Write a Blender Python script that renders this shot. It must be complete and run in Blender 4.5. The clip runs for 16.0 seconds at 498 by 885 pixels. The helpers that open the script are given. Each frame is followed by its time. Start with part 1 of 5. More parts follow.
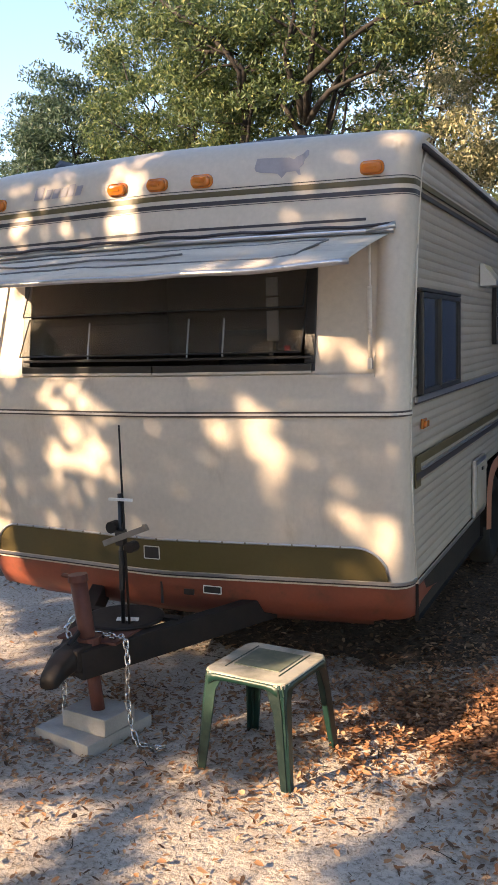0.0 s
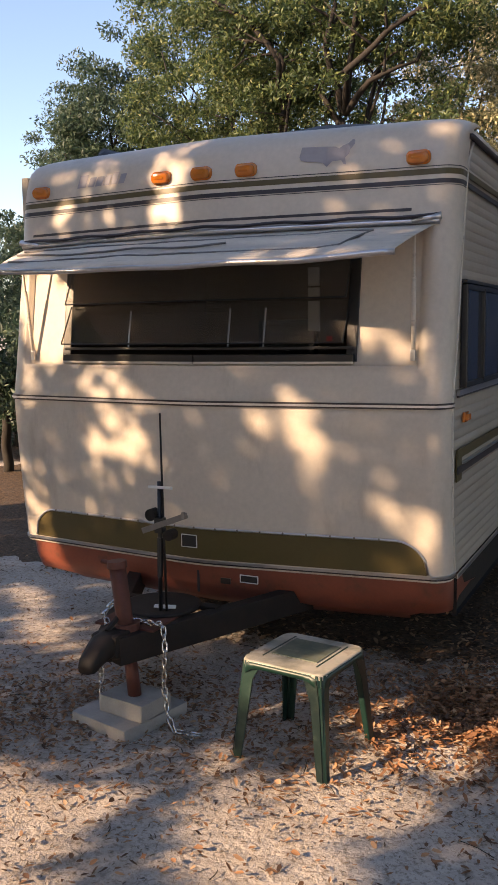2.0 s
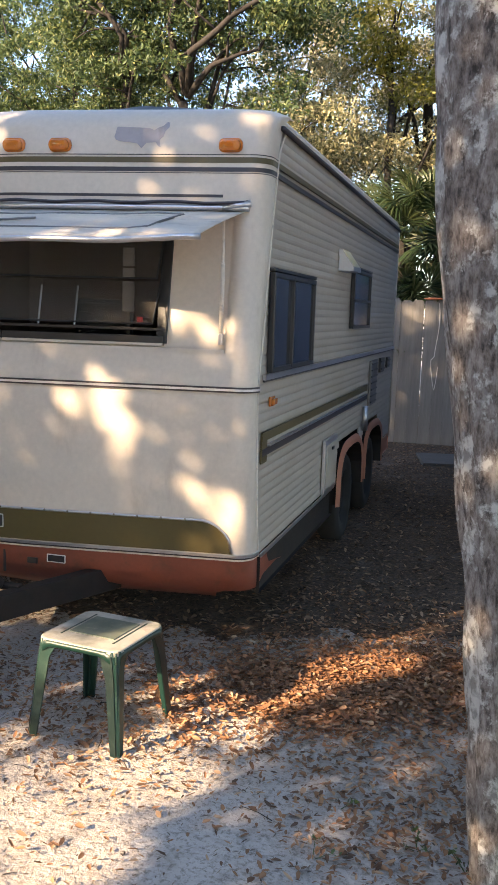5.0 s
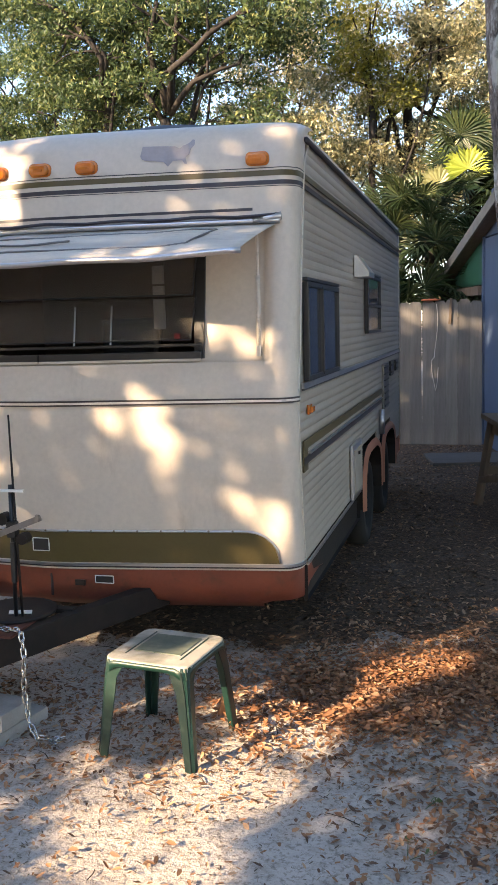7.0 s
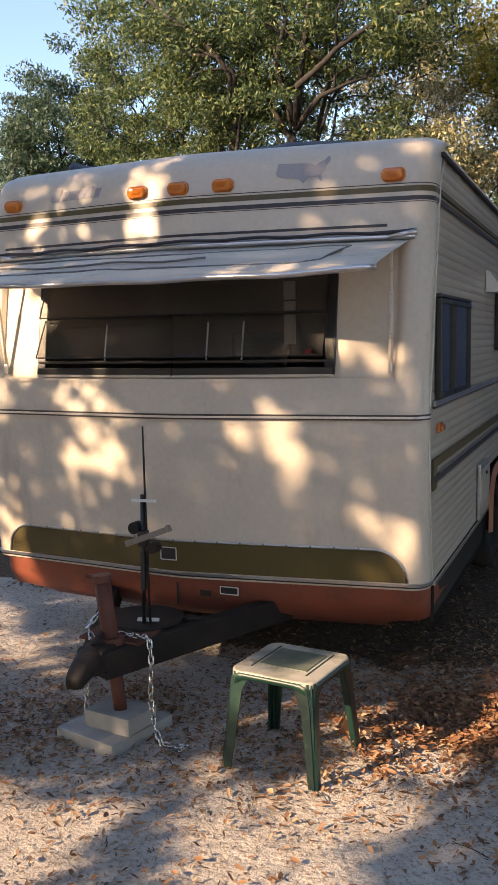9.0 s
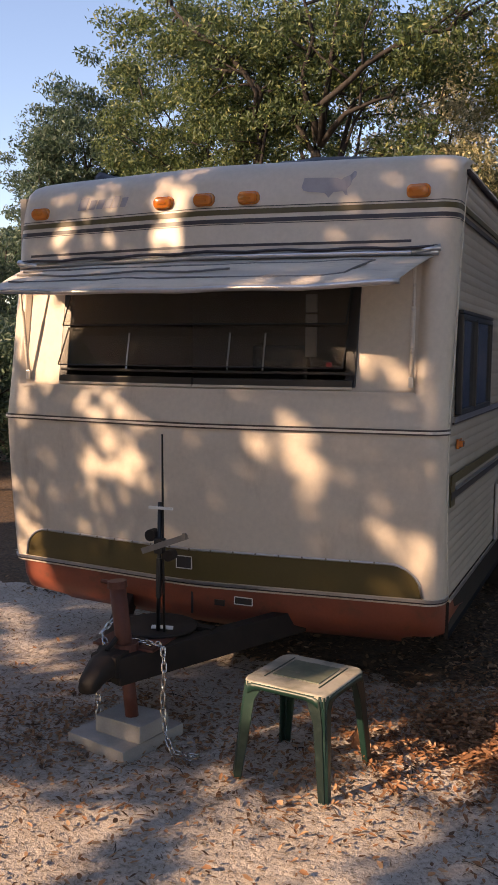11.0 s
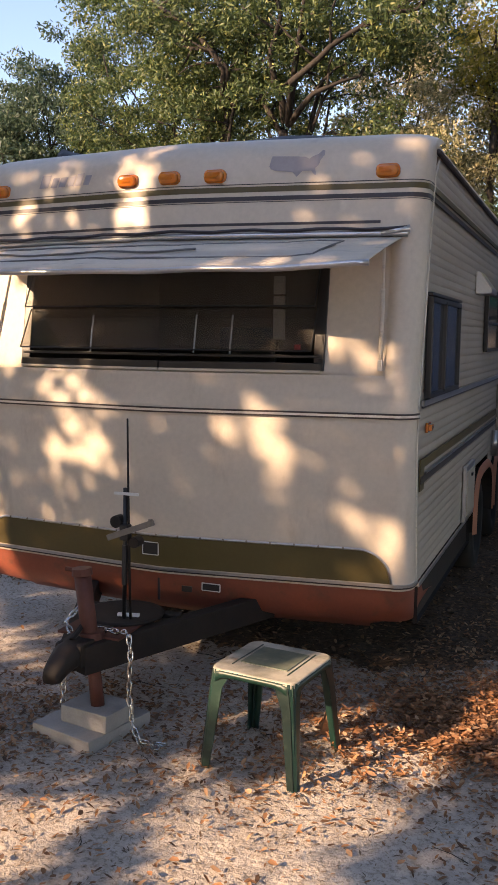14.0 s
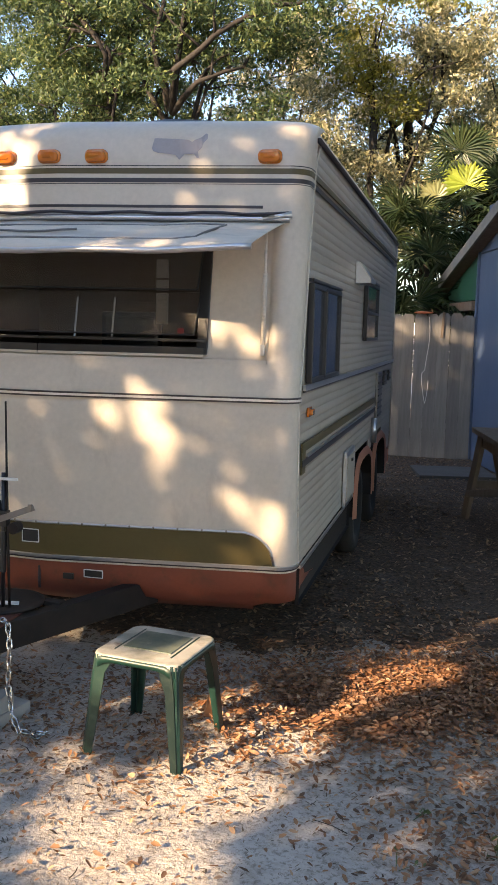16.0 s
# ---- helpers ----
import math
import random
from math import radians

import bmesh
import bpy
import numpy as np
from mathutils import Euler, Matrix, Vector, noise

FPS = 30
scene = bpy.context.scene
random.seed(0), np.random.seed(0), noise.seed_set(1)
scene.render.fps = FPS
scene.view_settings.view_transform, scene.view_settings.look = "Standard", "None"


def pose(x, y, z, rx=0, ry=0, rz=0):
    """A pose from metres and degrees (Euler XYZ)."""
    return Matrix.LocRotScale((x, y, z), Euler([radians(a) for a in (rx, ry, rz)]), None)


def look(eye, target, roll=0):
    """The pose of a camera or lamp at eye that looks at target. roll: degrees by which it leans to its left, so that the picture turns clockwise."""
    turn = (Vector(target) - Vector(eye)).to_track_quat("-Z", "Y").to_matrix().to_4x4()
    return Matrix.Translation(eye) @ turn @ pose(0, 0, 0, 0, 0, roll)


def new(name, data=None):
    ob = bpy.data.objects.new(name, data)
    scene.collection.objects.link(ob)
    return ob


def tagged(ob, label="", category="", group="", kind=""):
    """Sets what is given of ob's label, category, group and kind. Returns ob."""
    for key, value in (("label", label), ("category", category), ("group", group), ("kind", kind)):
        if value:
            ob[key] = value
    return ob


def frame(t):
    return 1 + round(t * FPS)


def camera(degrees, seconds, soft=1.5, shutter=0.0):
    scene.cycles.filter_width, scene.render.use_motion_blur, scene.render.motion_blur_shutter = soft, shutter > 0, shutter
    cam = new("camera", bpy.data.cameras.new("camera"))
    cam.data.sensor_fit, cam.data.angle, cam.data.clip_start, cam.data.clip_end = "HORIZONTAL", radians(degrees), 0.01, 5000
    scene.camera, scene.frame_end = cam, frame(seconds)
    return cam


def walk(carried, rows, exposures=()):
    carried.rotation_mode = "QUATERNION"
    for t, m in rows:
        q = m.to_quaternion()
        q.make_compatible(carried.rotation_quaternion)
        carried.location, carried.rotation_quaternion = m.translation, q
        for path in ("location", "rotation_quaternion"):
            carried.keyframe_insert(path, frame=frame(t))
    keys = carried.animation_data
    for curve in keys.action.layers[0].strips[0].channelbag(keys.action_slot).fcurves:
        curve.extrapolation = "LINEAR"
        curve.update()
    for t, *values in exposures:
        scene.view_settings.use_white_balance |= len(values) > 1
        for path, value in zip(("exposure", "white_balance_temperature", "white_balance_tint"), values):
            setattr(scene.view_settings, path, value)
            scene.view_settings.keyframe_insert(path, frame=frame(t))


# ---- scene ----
SKY_STRENGTH, SUN_STRENGTH = 0.15, 5.0
EXPOSURES = [(0.0, 1.67, 7200, 17), (0.5, 1.34, 7300, 19), (1.0, 1.07, 7450, 21), (2.0, 1.08, 7450, 22), (2.5, 1.09, 7450, 22), (3.0, 1.32, 7450, 21), (3.5, 1.62, 7350, 18), (6.0, 2.05, 6900, 15), (6.5, 2.0, 6950, 15), (7.0, 1.99, 6950, 15), (7.5, 1.96, 6880, 15), (8.5, 1.66, 6980, 16), (9.0, 1.32, 7200, 18), (11.5, 0.87, 7550, 26), (12.5, 1.07, 7550, 26), (13.5, 1.24, 7550, 26), (14.5, 1.43, 7600, 20), (15.0, 1.68, 7400, 17), (16.0, 1.79, 7100, 14)]
cam = camera(31.0, 16.0)
PATH = [
    (0, (2.169, -3.894, 1.709), (1.373, -2.074, 1.475), -1.6),
    (0.5, (2.157, -3.902, 1.711), (1.286, -2.115, 1.488), -1.3),
    (1, (2.158, -3.901, 1.709), (1.299, -2.111, 1.462), -1.5),
    (1.5, (2.139, -3.904, 1.714), (1.302, -2.106, 1.454), -1.8),
    (2, (2.124, -3.908, 1.701), (1.268, -2.117, 1.45), -0.8),
    (2.5, (2.144, -3.88, 1.716), (1.297, -2.084, 1.475), -1.6),
    (3, (2.153, -3.874, 1.698), (1.422, -2.031, 1.442), -1.4),
    (3.5, (2.147, -3.882, 1.674), (1.572, -1.991, 1.368), 2.0),
    (3.7, (2.165, -3.885, 1.68), (1.621, -1.984, 1.381), 2.9),
    (5.8, (2.333, -3.913, 1.702), (1.768, -2.014, 1.423), 0.3),
    (6, (2.301, -3.924, 1.703), (1.72, -2.032, 1.417), 0.0),
    (6.5, (2.161, -3.959, 1.708), (1.652, -2.043, 1.44), -0.7),
    (7, (2.056, -3.986, 1.695), (1.55, -2.068, 1.435), -1.6),
    (7.5, (2.025, -3.994, 1.704), (1.499, -2.084, 1.429), -1.5),
    (8, (2.012, -4.01, 1.711), (1.469, -2.102, 1.456), -0.7),
    (8.5, (1.988, -4.014, 1.712), (1.327, -2.142, 1.477), -0.6),
    (9, (1.99, -4.01, 1.713), (1.245, -2.168, 1.485), -1.0),
    (11.3, (1.974, -4.03, 1.688), (1.199, -2.196, 1.493), 0.6),
    (11.5, (1.962, -4.015, 1.681), (1.201, -2.177, 1.474), 0.6),
    (12, (1.973, -3.999, 1.693), (1.221, -2.157, 1.482), 0.7),
    (12.5, (1.969, -3.971, 1.692), (1.233, -2.124, 1.477), 1.1),
    (13, (1.963, -3.959, 1.688), (1.235, -2.111, 1.457), 1.2),
    (13.5, (1.955, -3.959, 1.693), (1.226, -2.112, 1.451), 0.9),
    (14, (1.956, -3.966, 1.698), (1.247, -2.111, 1.464), 0.6),
    (14.5, (1.98, -3.991, 1.717), (1.352, -2.101, 1.528), 0.3),
    (15, (2.013, -3.978, 1.712), (1.538, -2.043, 1.541), 0.1),
    (15.5, (2.026, -3.971, 1.705), (1.609, -2.027, 1.485), 0.1),
    (16, (1.965, -3.966, 1.661), (1.501, -2.037, 1.414), 1.4),
]
walk(cam, [(t, look(eye, target, roll)) for t, eye, target, roll in PATH], EXPOSURES)

# ---- light ----
SUN_WAY = Vector((0.546, 0.728, -0.414)).normalized()      # the way the sunlight travels
world = bpy.data.worlds.new("world")
scene.world = world
world.use_nodes = True
wn = world.node_tree.nodes
sky = wn.new("ShaderNodeTexSky")
sky.sky_type = 'NISHITA'
sky.sun_disc = False
sky.sun_elevation = math.asin(0.414)
sky.sun_rotation = math.atan2(-SUN_WAY.x, -SUN_WAY.y)
sky.air_density, sky.dust_density, sky.ozone_density = 1.0, 0.5, 2.5
world.node_tree.links.new(sky.outputs[0], wn["Background"].inputs[0])
wn["Background"].inputs[1].default_value = SKY_STRENGTH
sun_data = bpy.data.lights.new("sun", 'SUN')
sun_data.energy, sun_data.angle, sun_data.color = SUN_STRENGTH, radians(0.55), (1.0, 0.78, 0.52)
sun = new("sun", sun_data)
sun.matrix_world = look((-20, -27, 16), tuple(Vector((-20, -27, 16)) + SUN_WAY))


# ---- materials ----
def nodes_of(name):
    m = bpy.data.materials.new(name)
    m.use_nodes = True
    nt = m.node_tree
    return m, nt, nt.nodes["Principled BSDF"]


def ramp(nt, fac, stops):
    r = nt.nodes.new("ShaderNodeValToRGB")
    while len(r.color_ramp.elements) < len(stops):
        r.color_ramp.elements.new(0.5)
    for e, (p, c) in zip(r.color_ramp.elements, stops):
        e.position, e.color = p, (*c, 1)
    nt.links.new(fac, r.inputs[0])
    return r.outputs[0]


def noise_tex(nt, scale, detail=4.0, rough=0.55, stretch=None, dim='Object'):
    t = nt.nodes.new("ShaderNodeTexNoise")
    t.inputs["Scale"].default_value, t.inputs["Detail"].default_value, t.inputs["Roughness"].default_value = scale, detail, rough
    co = nt.nodes.new("ShaderNodeTexCoord")
    if stretch:
        mp = nt.nodes.new("ShaderNodeMapping")
        mp.inputs["Scale"].default_value = stretch
        nt.links.new(co.outputs[dim], mp.inputs[0])
        nt.links.new(mp.outputs[0], t.inputs["Vector"])
    else:
        nt.links.new(co.outputs[dim], t.inputs["Vector"])
    return t.outputs["Fac"]


def mixed(nt, fac, a, b, mode='MIX'):
    mx = nt.nodes.new("ShaderNodeMix")
    mx.data_type, mx.blend_type = 'RGBA', mode
    for sock, v in ((mx.inputs[0], fac), (mx.inputs[6], a), (mx.inputs[7], b)):
        if isinstance(v, (int, float)):
            sock.default_value = v
        elif isinstance(v, tuple):
            sock.default_value = (*v, 1)
        else:
            nt.links.new(v, sock)
    return mx.outputs[2]


def bumped(nt, bsdf, fac, strength=0.2, dist=0.01):
    b = nt.nodes.new("ShaderNodeBump")
    b.inputs["Strength"].default_value, b.inputs["Distance"].default_value = strength, dist
    nt.links.new(fac, b.inputs["Height"])
    nt.links.new(b.outputs[0], bsdf.inputs["Normal"])


def surface(name, base, other, rough=0.6, metal=0.0, scale=3.0, fine=60.0, bump=0.1, stretch=None, low=0.35, high=0.7, vary=0.0, dirt=None):
    """A paint-like surface: two tones mixed by a coarse and a fine noise, with relief."""
    m, nt, b = nodes_of(name)
    n1, n2 = noise_tex(nt, scale, 6, 0.6, stretch), noise_tex(nt, fine, 3, 0.6, stretch)
    c = ramp(nt, n1, [(low, base), (high, other)])
    c = mixed(nt, 0.25, c, ramp(nt, n2, [(0.3, tuple(v * 0.75 for v in base)), (0.7, tuple(min(1, v * 1.15) for v in base))]))
    if dirt:
        n3 = noise_tex(nt, dirt[1], 8, 0.7, dirt[2] if len(dirt) > 2 else None)
        c = mixed(nt, ramp(nt, n3, [(0.56, (0, 0, 0)), (0.72, (1, 1, 1))]), c, dirt[0])
    if vary:
        info = nt.nodes.new("ShaderNodeObjectInfo")
        h = nt.nodes.new("ShaderNodeHueSaturation")
        mr = nt.nodes.new("ShaderNodeMapRange")
        mr.inputs[3].default_value, mr.inputs[4].default_value = 1 - vary, 1 + vary
        nt.links.new(info.outputs["Random"], mr.inputs[0])
        nt.links.new(mr.outputs[0], h.inputs["Value"])
        nt.links.new(c, h.inputs["Color"])
        c = h.outputs[0]
    nt.links.new(c, b.inputs["Base Color"])
    b.inputs["Roughness"].default_value, b.inputs["Metallic"].default_value = rough, metal
    bumped(nt, b, n2, bump, 0.004)
    return m


def leafy(name, stops, trans=0.35, rough=0.5):
    """Leaves, each island its own tone."""
    m, nt, b = nodes_of(name)
    geo = nt.nodes.new("ShaderNodeNewGeometry")
    c = ramp(nt, geo.outputs["Random Per Island"], stops)
    nt.links.new(c, b.inputs["Base Color"])
    b.inputs["Roughness"].default_value = rough
    tr = nt.nodes.new("ShaderNodeBsdfTranslucent")
    nt.links.new(c, tr.inputs[0])
    mx = nt.nodes.new("ShaderNodeMixShader")
    mx.inputs[0].default_value = trans
    nt.links.new(b.outputs[0], mx.inputs[1])
    nt.links.new(tr.outputs[0], mx.inputs[2])
    nt.links.new(mx.outputs[0], nt.nodes["Material Output"].inputs[0])
    return m


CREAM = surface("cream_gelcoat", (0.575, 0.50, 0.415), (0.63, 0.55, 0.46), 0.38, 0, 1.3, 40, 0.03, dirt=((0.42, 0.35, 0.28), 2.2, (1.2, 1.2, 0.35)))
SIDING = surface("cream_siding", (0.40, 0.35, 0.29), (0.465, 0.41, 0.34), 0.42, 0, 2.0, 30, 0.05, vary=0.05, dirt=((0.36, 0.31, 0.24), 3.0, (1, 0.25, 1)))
OLIVE = surface("olive_panel", (0.085, 0.062, 0.020), (0.105, 0.078, 0.025), 0.45, 0, 3, 50, 0.04)
BLACKLINE = surface("dark_stripe", (0.03, 0.025, 0.03), (0.05, 0.04, 0.045), 0.4)
RUST = surface("rust_red_paint", (0.235, 0.062, 0.034), (0.18, 0.05, 0.03), 0.5, 0, 4, 60, 0.1, dirt=((0.12, 0.05, 0.03), 6.0))
PINK = surface("faded_orange_fender", (0.42, 0.17, 0.10), (0.34, 0.13, 0.08), 0.55, 0, 6, 60, 0.08)
ALU = surface("weathered_aluminium", (0.62, 0.62, 0.64), (0.5, 0.5, 0.52), 0.28, 0.9, 5, 80, 0.06)
AWNING = surface("white_aluminium_awning", (0.68, 0.61, 0.52), (0.56, 0.50, 0.43), 0.6, 0.0, 3, 40, 0.08, stretch=(1, 4, 4), dirt=((0.3, 0.28, 0.26), 5.0, (0.5, 3, 3)))
BLACK = surface("black_frame", (0.012, 0.012, 0.013), (0.02, 0.02, 0.022), 0.35)
STEEL = surface("dark_oily_steel", (0.009, 0.007, 0.0065), (0.026, 0.016, 0.012), 0.7, 0.2, 8, 60, 0.25)
RUSTSTEEL = surface("rust_primer_steel", (0.12, 0.036, 0.024), (0.07, 0.026, 0.02), 0.65, 0.1, 9, 70, 0.2)
STEELGREY = surface("dull_galvanised_steel", (0.22, 0.21, 0.20), (0.14, 0.13, 0.12), 0.45, 0.6, 12, 80, 0.1)
CHROME = surface("zinc_chain", (0.62, 0.62, 0.62), (0.42, 0.42, 0.43), 0.25, 1.0, 20, 120, 0.05)
CONCRETE = surface("concrete", (0.37, 0.345, 0.32), (0.26, 0.245, 0.23), 0.9, 0, 9, 120, 0.5)
DARKCONCRETE = surface("dark_concrete", (0.10, 0.092, 0.085), (0.07, 0.064, 0.058), 0.95, 0, 6, 90, 0.5)
PLASTIC = surface("green_plastic", (0.004, 0.024, 0.018), (0.007, 0.036, 0.028), 0.42, 0, 5, 60, 0.05, dirt=((0.035, 0.065, 0.05), 9.0))
# darker copy of the green plastic for the shaded leg faces
SHADEPLASTIC = surface("shaded_green_plastic", (0.0025, 0.011, 0.011), (0.004, 0.016, 0.015), 0.35, 0, 5, 60, 0.05, dirt=((0.02, 0.035, 0.03), 14.0))
PLASTICTOP = surface("weathered_green_top", (0.20, 0.20, 0.16), (0.50, 0.46, 0.39), 0.62, 0, 6, 45, 0.12, low=0.36, high=0.56, dirt=((0.17, 0.10, 0.07), 7.0))
PANELTOP = surface("green_panel_top", (0.07, 0.10, 0.075), (0.22, 0.225, 0.17), 0.5, 0, 6, 50, 0.1, low=0.4, high=0.7, dirt=((0.30, 0.27, 0.22), 9.0))
PATCH = surface("faded_grey_decal", (0.30, 0.28, 0.30), (0.36, 0.33, 0.34), 0.5, 0, 8, 60, 0.03)
RUBBER = surface("tyre_rubber", (0.012, 0.012, 0.012), (0.03, 0.028, 0.026), 0.8)
FENCEWOOD = surface("grey_fence_wood", (0.118, 0.110, 0.101), (0.195, 0.183, 0.168), 0.85, 0, 2.5, 40, 0.35, stretch=(6, 6, 0.5), vary=0.16, dirt=((0.13, 0.115, 0.10), 4.0, (4, 4, 0.8)))
BLUE = surface("blue_painted_board", (0.055, 0.085, 0.145), (0.07, 0.105, 0.17), 0.6, 0, 2, 30, 0.08, stretch=(1, 1, 0.3))
GREENPAINT = surface("green_painted_board", (0.008, 0.06, 0.036), (0.012, 0.08, 0.045), 0.6)
ROOFING = surface("grey_shingle", (0.15, 0.14, 0.12), (0.22, 0.20, 0.17), 0.9, 0, 6, 60, 0.4)
OLDWOOD = surface("old_brown_wood", (0.13, 0.09, 0.06), (0.19, 0.14, 0.10), 0.85, 0, 4, 50, 0.3, stretch=(3, 3, 1))
WHITE = surface("white_plastic", (0.72, 0.72, 0.70), (0.62, 0.62, 0.6), 0.5)
HOSE = surface("pale_cord", (0.55, 0.52, 0.46), (0.45, 0.42, 0.38), 0.6)
ORANGE_CLOTH = surface("orange_cap", (0.55, 0.16, 0.06), (0.5, 0.13, 0.05), 0.7)
CURTAIN = surface("pale_curtain", (0.45, 0.44, 0.42), (0.36, 0.35, 0.34), 0.85)
INTERIOR = surface("dark_panelling", (0.09, 0.068, 0.05), (0.13, 0.10, 0.075), 0.7)
REDPLASTIC = surface("red_sticker", (0.55, 0.02, 0.03), (0.5, 0.02, 0.03), 0.5)
BRICKWOOD = surface("orange_wood_scrap", (0.42, 0.20, 0.10), (0.34, 0.16, 0.08), 0.8)

AMBER, nt_, b_ = nodes_of("amber_lens")
b_.inputs["Base Color"].default_value = (0.62, 0.17, 0.015, 1)
b_.inputs["Roughness"].default_value = 0.2
b_.inputs["Subsurface Weight"].default_value = 0.15
b_.inputs["Coat Weight"].default_value = 0.6

GLASS, nt_, b_ = nodes_of("smoked_glass")
b_.inputs["Base Color"].default_value = (0.80, 0.76, 0.70, 1)
b_.inputs["Roughness"].default_value = 0.03
b_.inputs["Transmission Weight"].default_value = 0.965
b_.inputs["IOR"].default_value = 1.45

# dark pane; its bluish tone paints in the reflected sky
SCREEN, nt_, b_ = nodes_of("dark_window_pane")
c_ = ramp(nt_, noise_tex(nt_, 2.0, 3), [(0.3, (0.016, 0.020, 0.030)), (0.7, (0.034, 0.042, 0.058))])
nt_.links.new(c_, b_.inputs["Base Color"])
b_.inputs["Roughness"].default_value = 0.12

# bark: ridged furrows, grey with pale lichen
BARK, nt_, b_ = nodes_of("lichen_bark")
n1 = noise_tex(nt_, 22.0, 8, 0.72, (1.7, 1.7, 0.75))
n2 = noise_tex(nt_, 6.5, 7, 0.72, (1, 1, 0.8))
n3 = noise_tex(nt_, 26.0, 5, 0.6)
c_ = ramp(nt_, n1, [(0.36, (0.045, 0.038, 0.033)), (0.47, (0.17, 0.14, 0.125)), (0.62, (0.33, 0.30, 0.275))])
c_ = mixed(nt_, ramp(nt_, n2, [(0.52, (0, 0, 0)), (0.575, (0.9, 0.9, 0.9))]), c_, ramp(nt_, n3, [(0.38, (0.26, 0.25, 0.235)), (0.52, (0.60, 0.59, 0.56))]))
nt_.links.new(c_, b_.inputs["Base Color"])
b_.inputs["Roughness"].default_value = 0.9
bumped(nt_, b_, n1, 0.8, 0.03)
LIMB = surface("limb_bark", (0.018, 0.0145, 0.012), (0.042, 0.034, 0.028), 0.9, 0, 6, 40, 0.5, stretch=(3, 3, 0.7))

# pale grey sand with darker humus and litter crumbs
SAND, nt_, b_ = nodes_of("pale_sand")
n1 = noise_tex(nt_, 0.9, 8, 0.65)
n2 = noise_tex(nt_, 16.0, 6, 0.7)
n3 = noise_tex(nt_, 46.0, 5, 0.75)
c_ = ramp(nt_, n1, [(0.36, (0.40, 0.345, 0.295)), (0.62, (0.58, 0.52, 0.46))])
c_ = mixed(nt_, ramp(nt_, n2, [(0.50, (0, 0, 0)), (0.72, (0.5, 0.5, 0.5))]), c_, (0.25, 0.19, 0.145))
c_ = mixed(nt_, ramp(nt_, n3, [(0.50, (0, 0, 0)), (0.62, (0.75, 0.75, 0.75))]), c_, (0.20, 0.16, 0.125))
nt_.links.new(c_, b_.inputs["Base Color"])
b_.inputs["Roughness"].default_value = 0.95
bumped(nt_, b_, n2, 0.8, 0.03)

MOULD, nt_, b_ = nodes_of("leaf_mould")
n1, n2, n3 = noise_tex(nt_, 2.2, 7, 0.65), noise_tex(nt_, 34.0, 6, 0.7), noise_tex(nt_, 11.0, 5, 0.6)
c_ = ramp(nt_, n2, [(0.34, (0.026, 0.017, 0.011)), (0.5, (0.088, 0.054, 0.033)), (0.7, (0.18, 0.11, 0.062))])
c_ = mixed(nt_, ramp(nt_, n1, [(0.55, (0, 0, 0)), (0.75, (0.5, 0.5, 0.5))]), c_, ramp(nt_, n3, [(0.4, (0.15, 0.125, 0.105)), (0.6, (0.27, 0.235, 0.20))]))
nt_.links.new(c_, b_.inputs["Base Color"])
b_.inputs["Roughness"].default_value = 0.95
bumped(nt_, b_, n2, 0.9, 0.02)

DRYLEAF = leafy("dry_leaves", [(0.0, (0.088, 0.05, 0.031)), (0.4, (0.237, 0.119, 0.06)), (0.75, (0.375, 0.188, 0.088)), (1.0, (0.525, 0.338, 0.2))], 0.15, 0.75)
RUSTLEAF = leafy("rust_leaves", [(0.0, (0.101, 0.050, 0.028)), (0.4, (0.280, 0.129, 0.059)), (0.8, (0.448, 0.213, 0.101)), (1.0, (0.560, 0.370, 0.224))], 0.2, 0.7)
DARKDRY = leafy("dull_leaves", [(0.0, (0.051, 0.036, 0.025)), (0.5, (0.143, 0.089, 0.054)), (0.85, (0.258, 0.151, 0.086)), (1.0, (0.4, 0.258, 0.158))], 0.1, 0.8)
CHAFF = leafy("grey_chaff", [(0.0, (0.10, 0.075, 0.055)), (0.6, (0.24, 0.18, 0.13)), (1.0, (0.42, 0.34, 0.26))], 0.1, 0.8)
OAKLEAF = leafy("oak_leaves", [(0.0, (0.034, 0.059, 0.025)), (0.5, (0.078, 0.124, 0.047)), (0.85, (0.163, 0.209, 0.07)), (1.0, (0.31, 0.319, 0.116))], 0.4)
# the oak leaf again, with shade and distance haze put into its colour
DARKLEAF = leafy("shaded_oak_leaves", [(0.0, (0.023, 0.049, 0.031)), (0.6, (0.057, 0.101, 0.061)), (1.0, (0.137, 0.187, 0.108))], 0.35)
# tan and olive leaves; the palest tones carry sunlight in the colour
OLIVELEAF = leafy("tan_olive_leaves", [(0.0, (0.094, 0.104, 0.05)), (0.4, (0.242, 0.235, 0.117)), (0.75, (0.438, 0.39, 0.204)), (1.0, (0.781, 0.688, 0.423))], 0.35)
YELLOWLEAF = leafy("yellow_leaves", [(0.0, (0.11, 0.12, 0.02)), (1.0, (0.31, 0.29, 0.05))], 0.45)
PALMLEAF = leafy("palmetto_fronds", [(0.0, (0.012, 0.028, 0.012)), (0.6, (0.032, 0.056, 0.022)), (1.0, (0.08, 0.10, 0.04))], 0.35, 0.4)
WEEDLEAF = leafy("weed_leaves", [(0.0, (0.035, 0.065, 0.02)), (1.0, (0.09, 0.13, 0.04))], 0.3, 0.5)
# brighter copies of the frond colour, with sunlight put in
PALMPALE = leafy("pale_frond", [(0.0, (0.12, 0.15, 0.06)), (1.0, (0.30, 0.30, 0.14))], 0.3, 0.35)
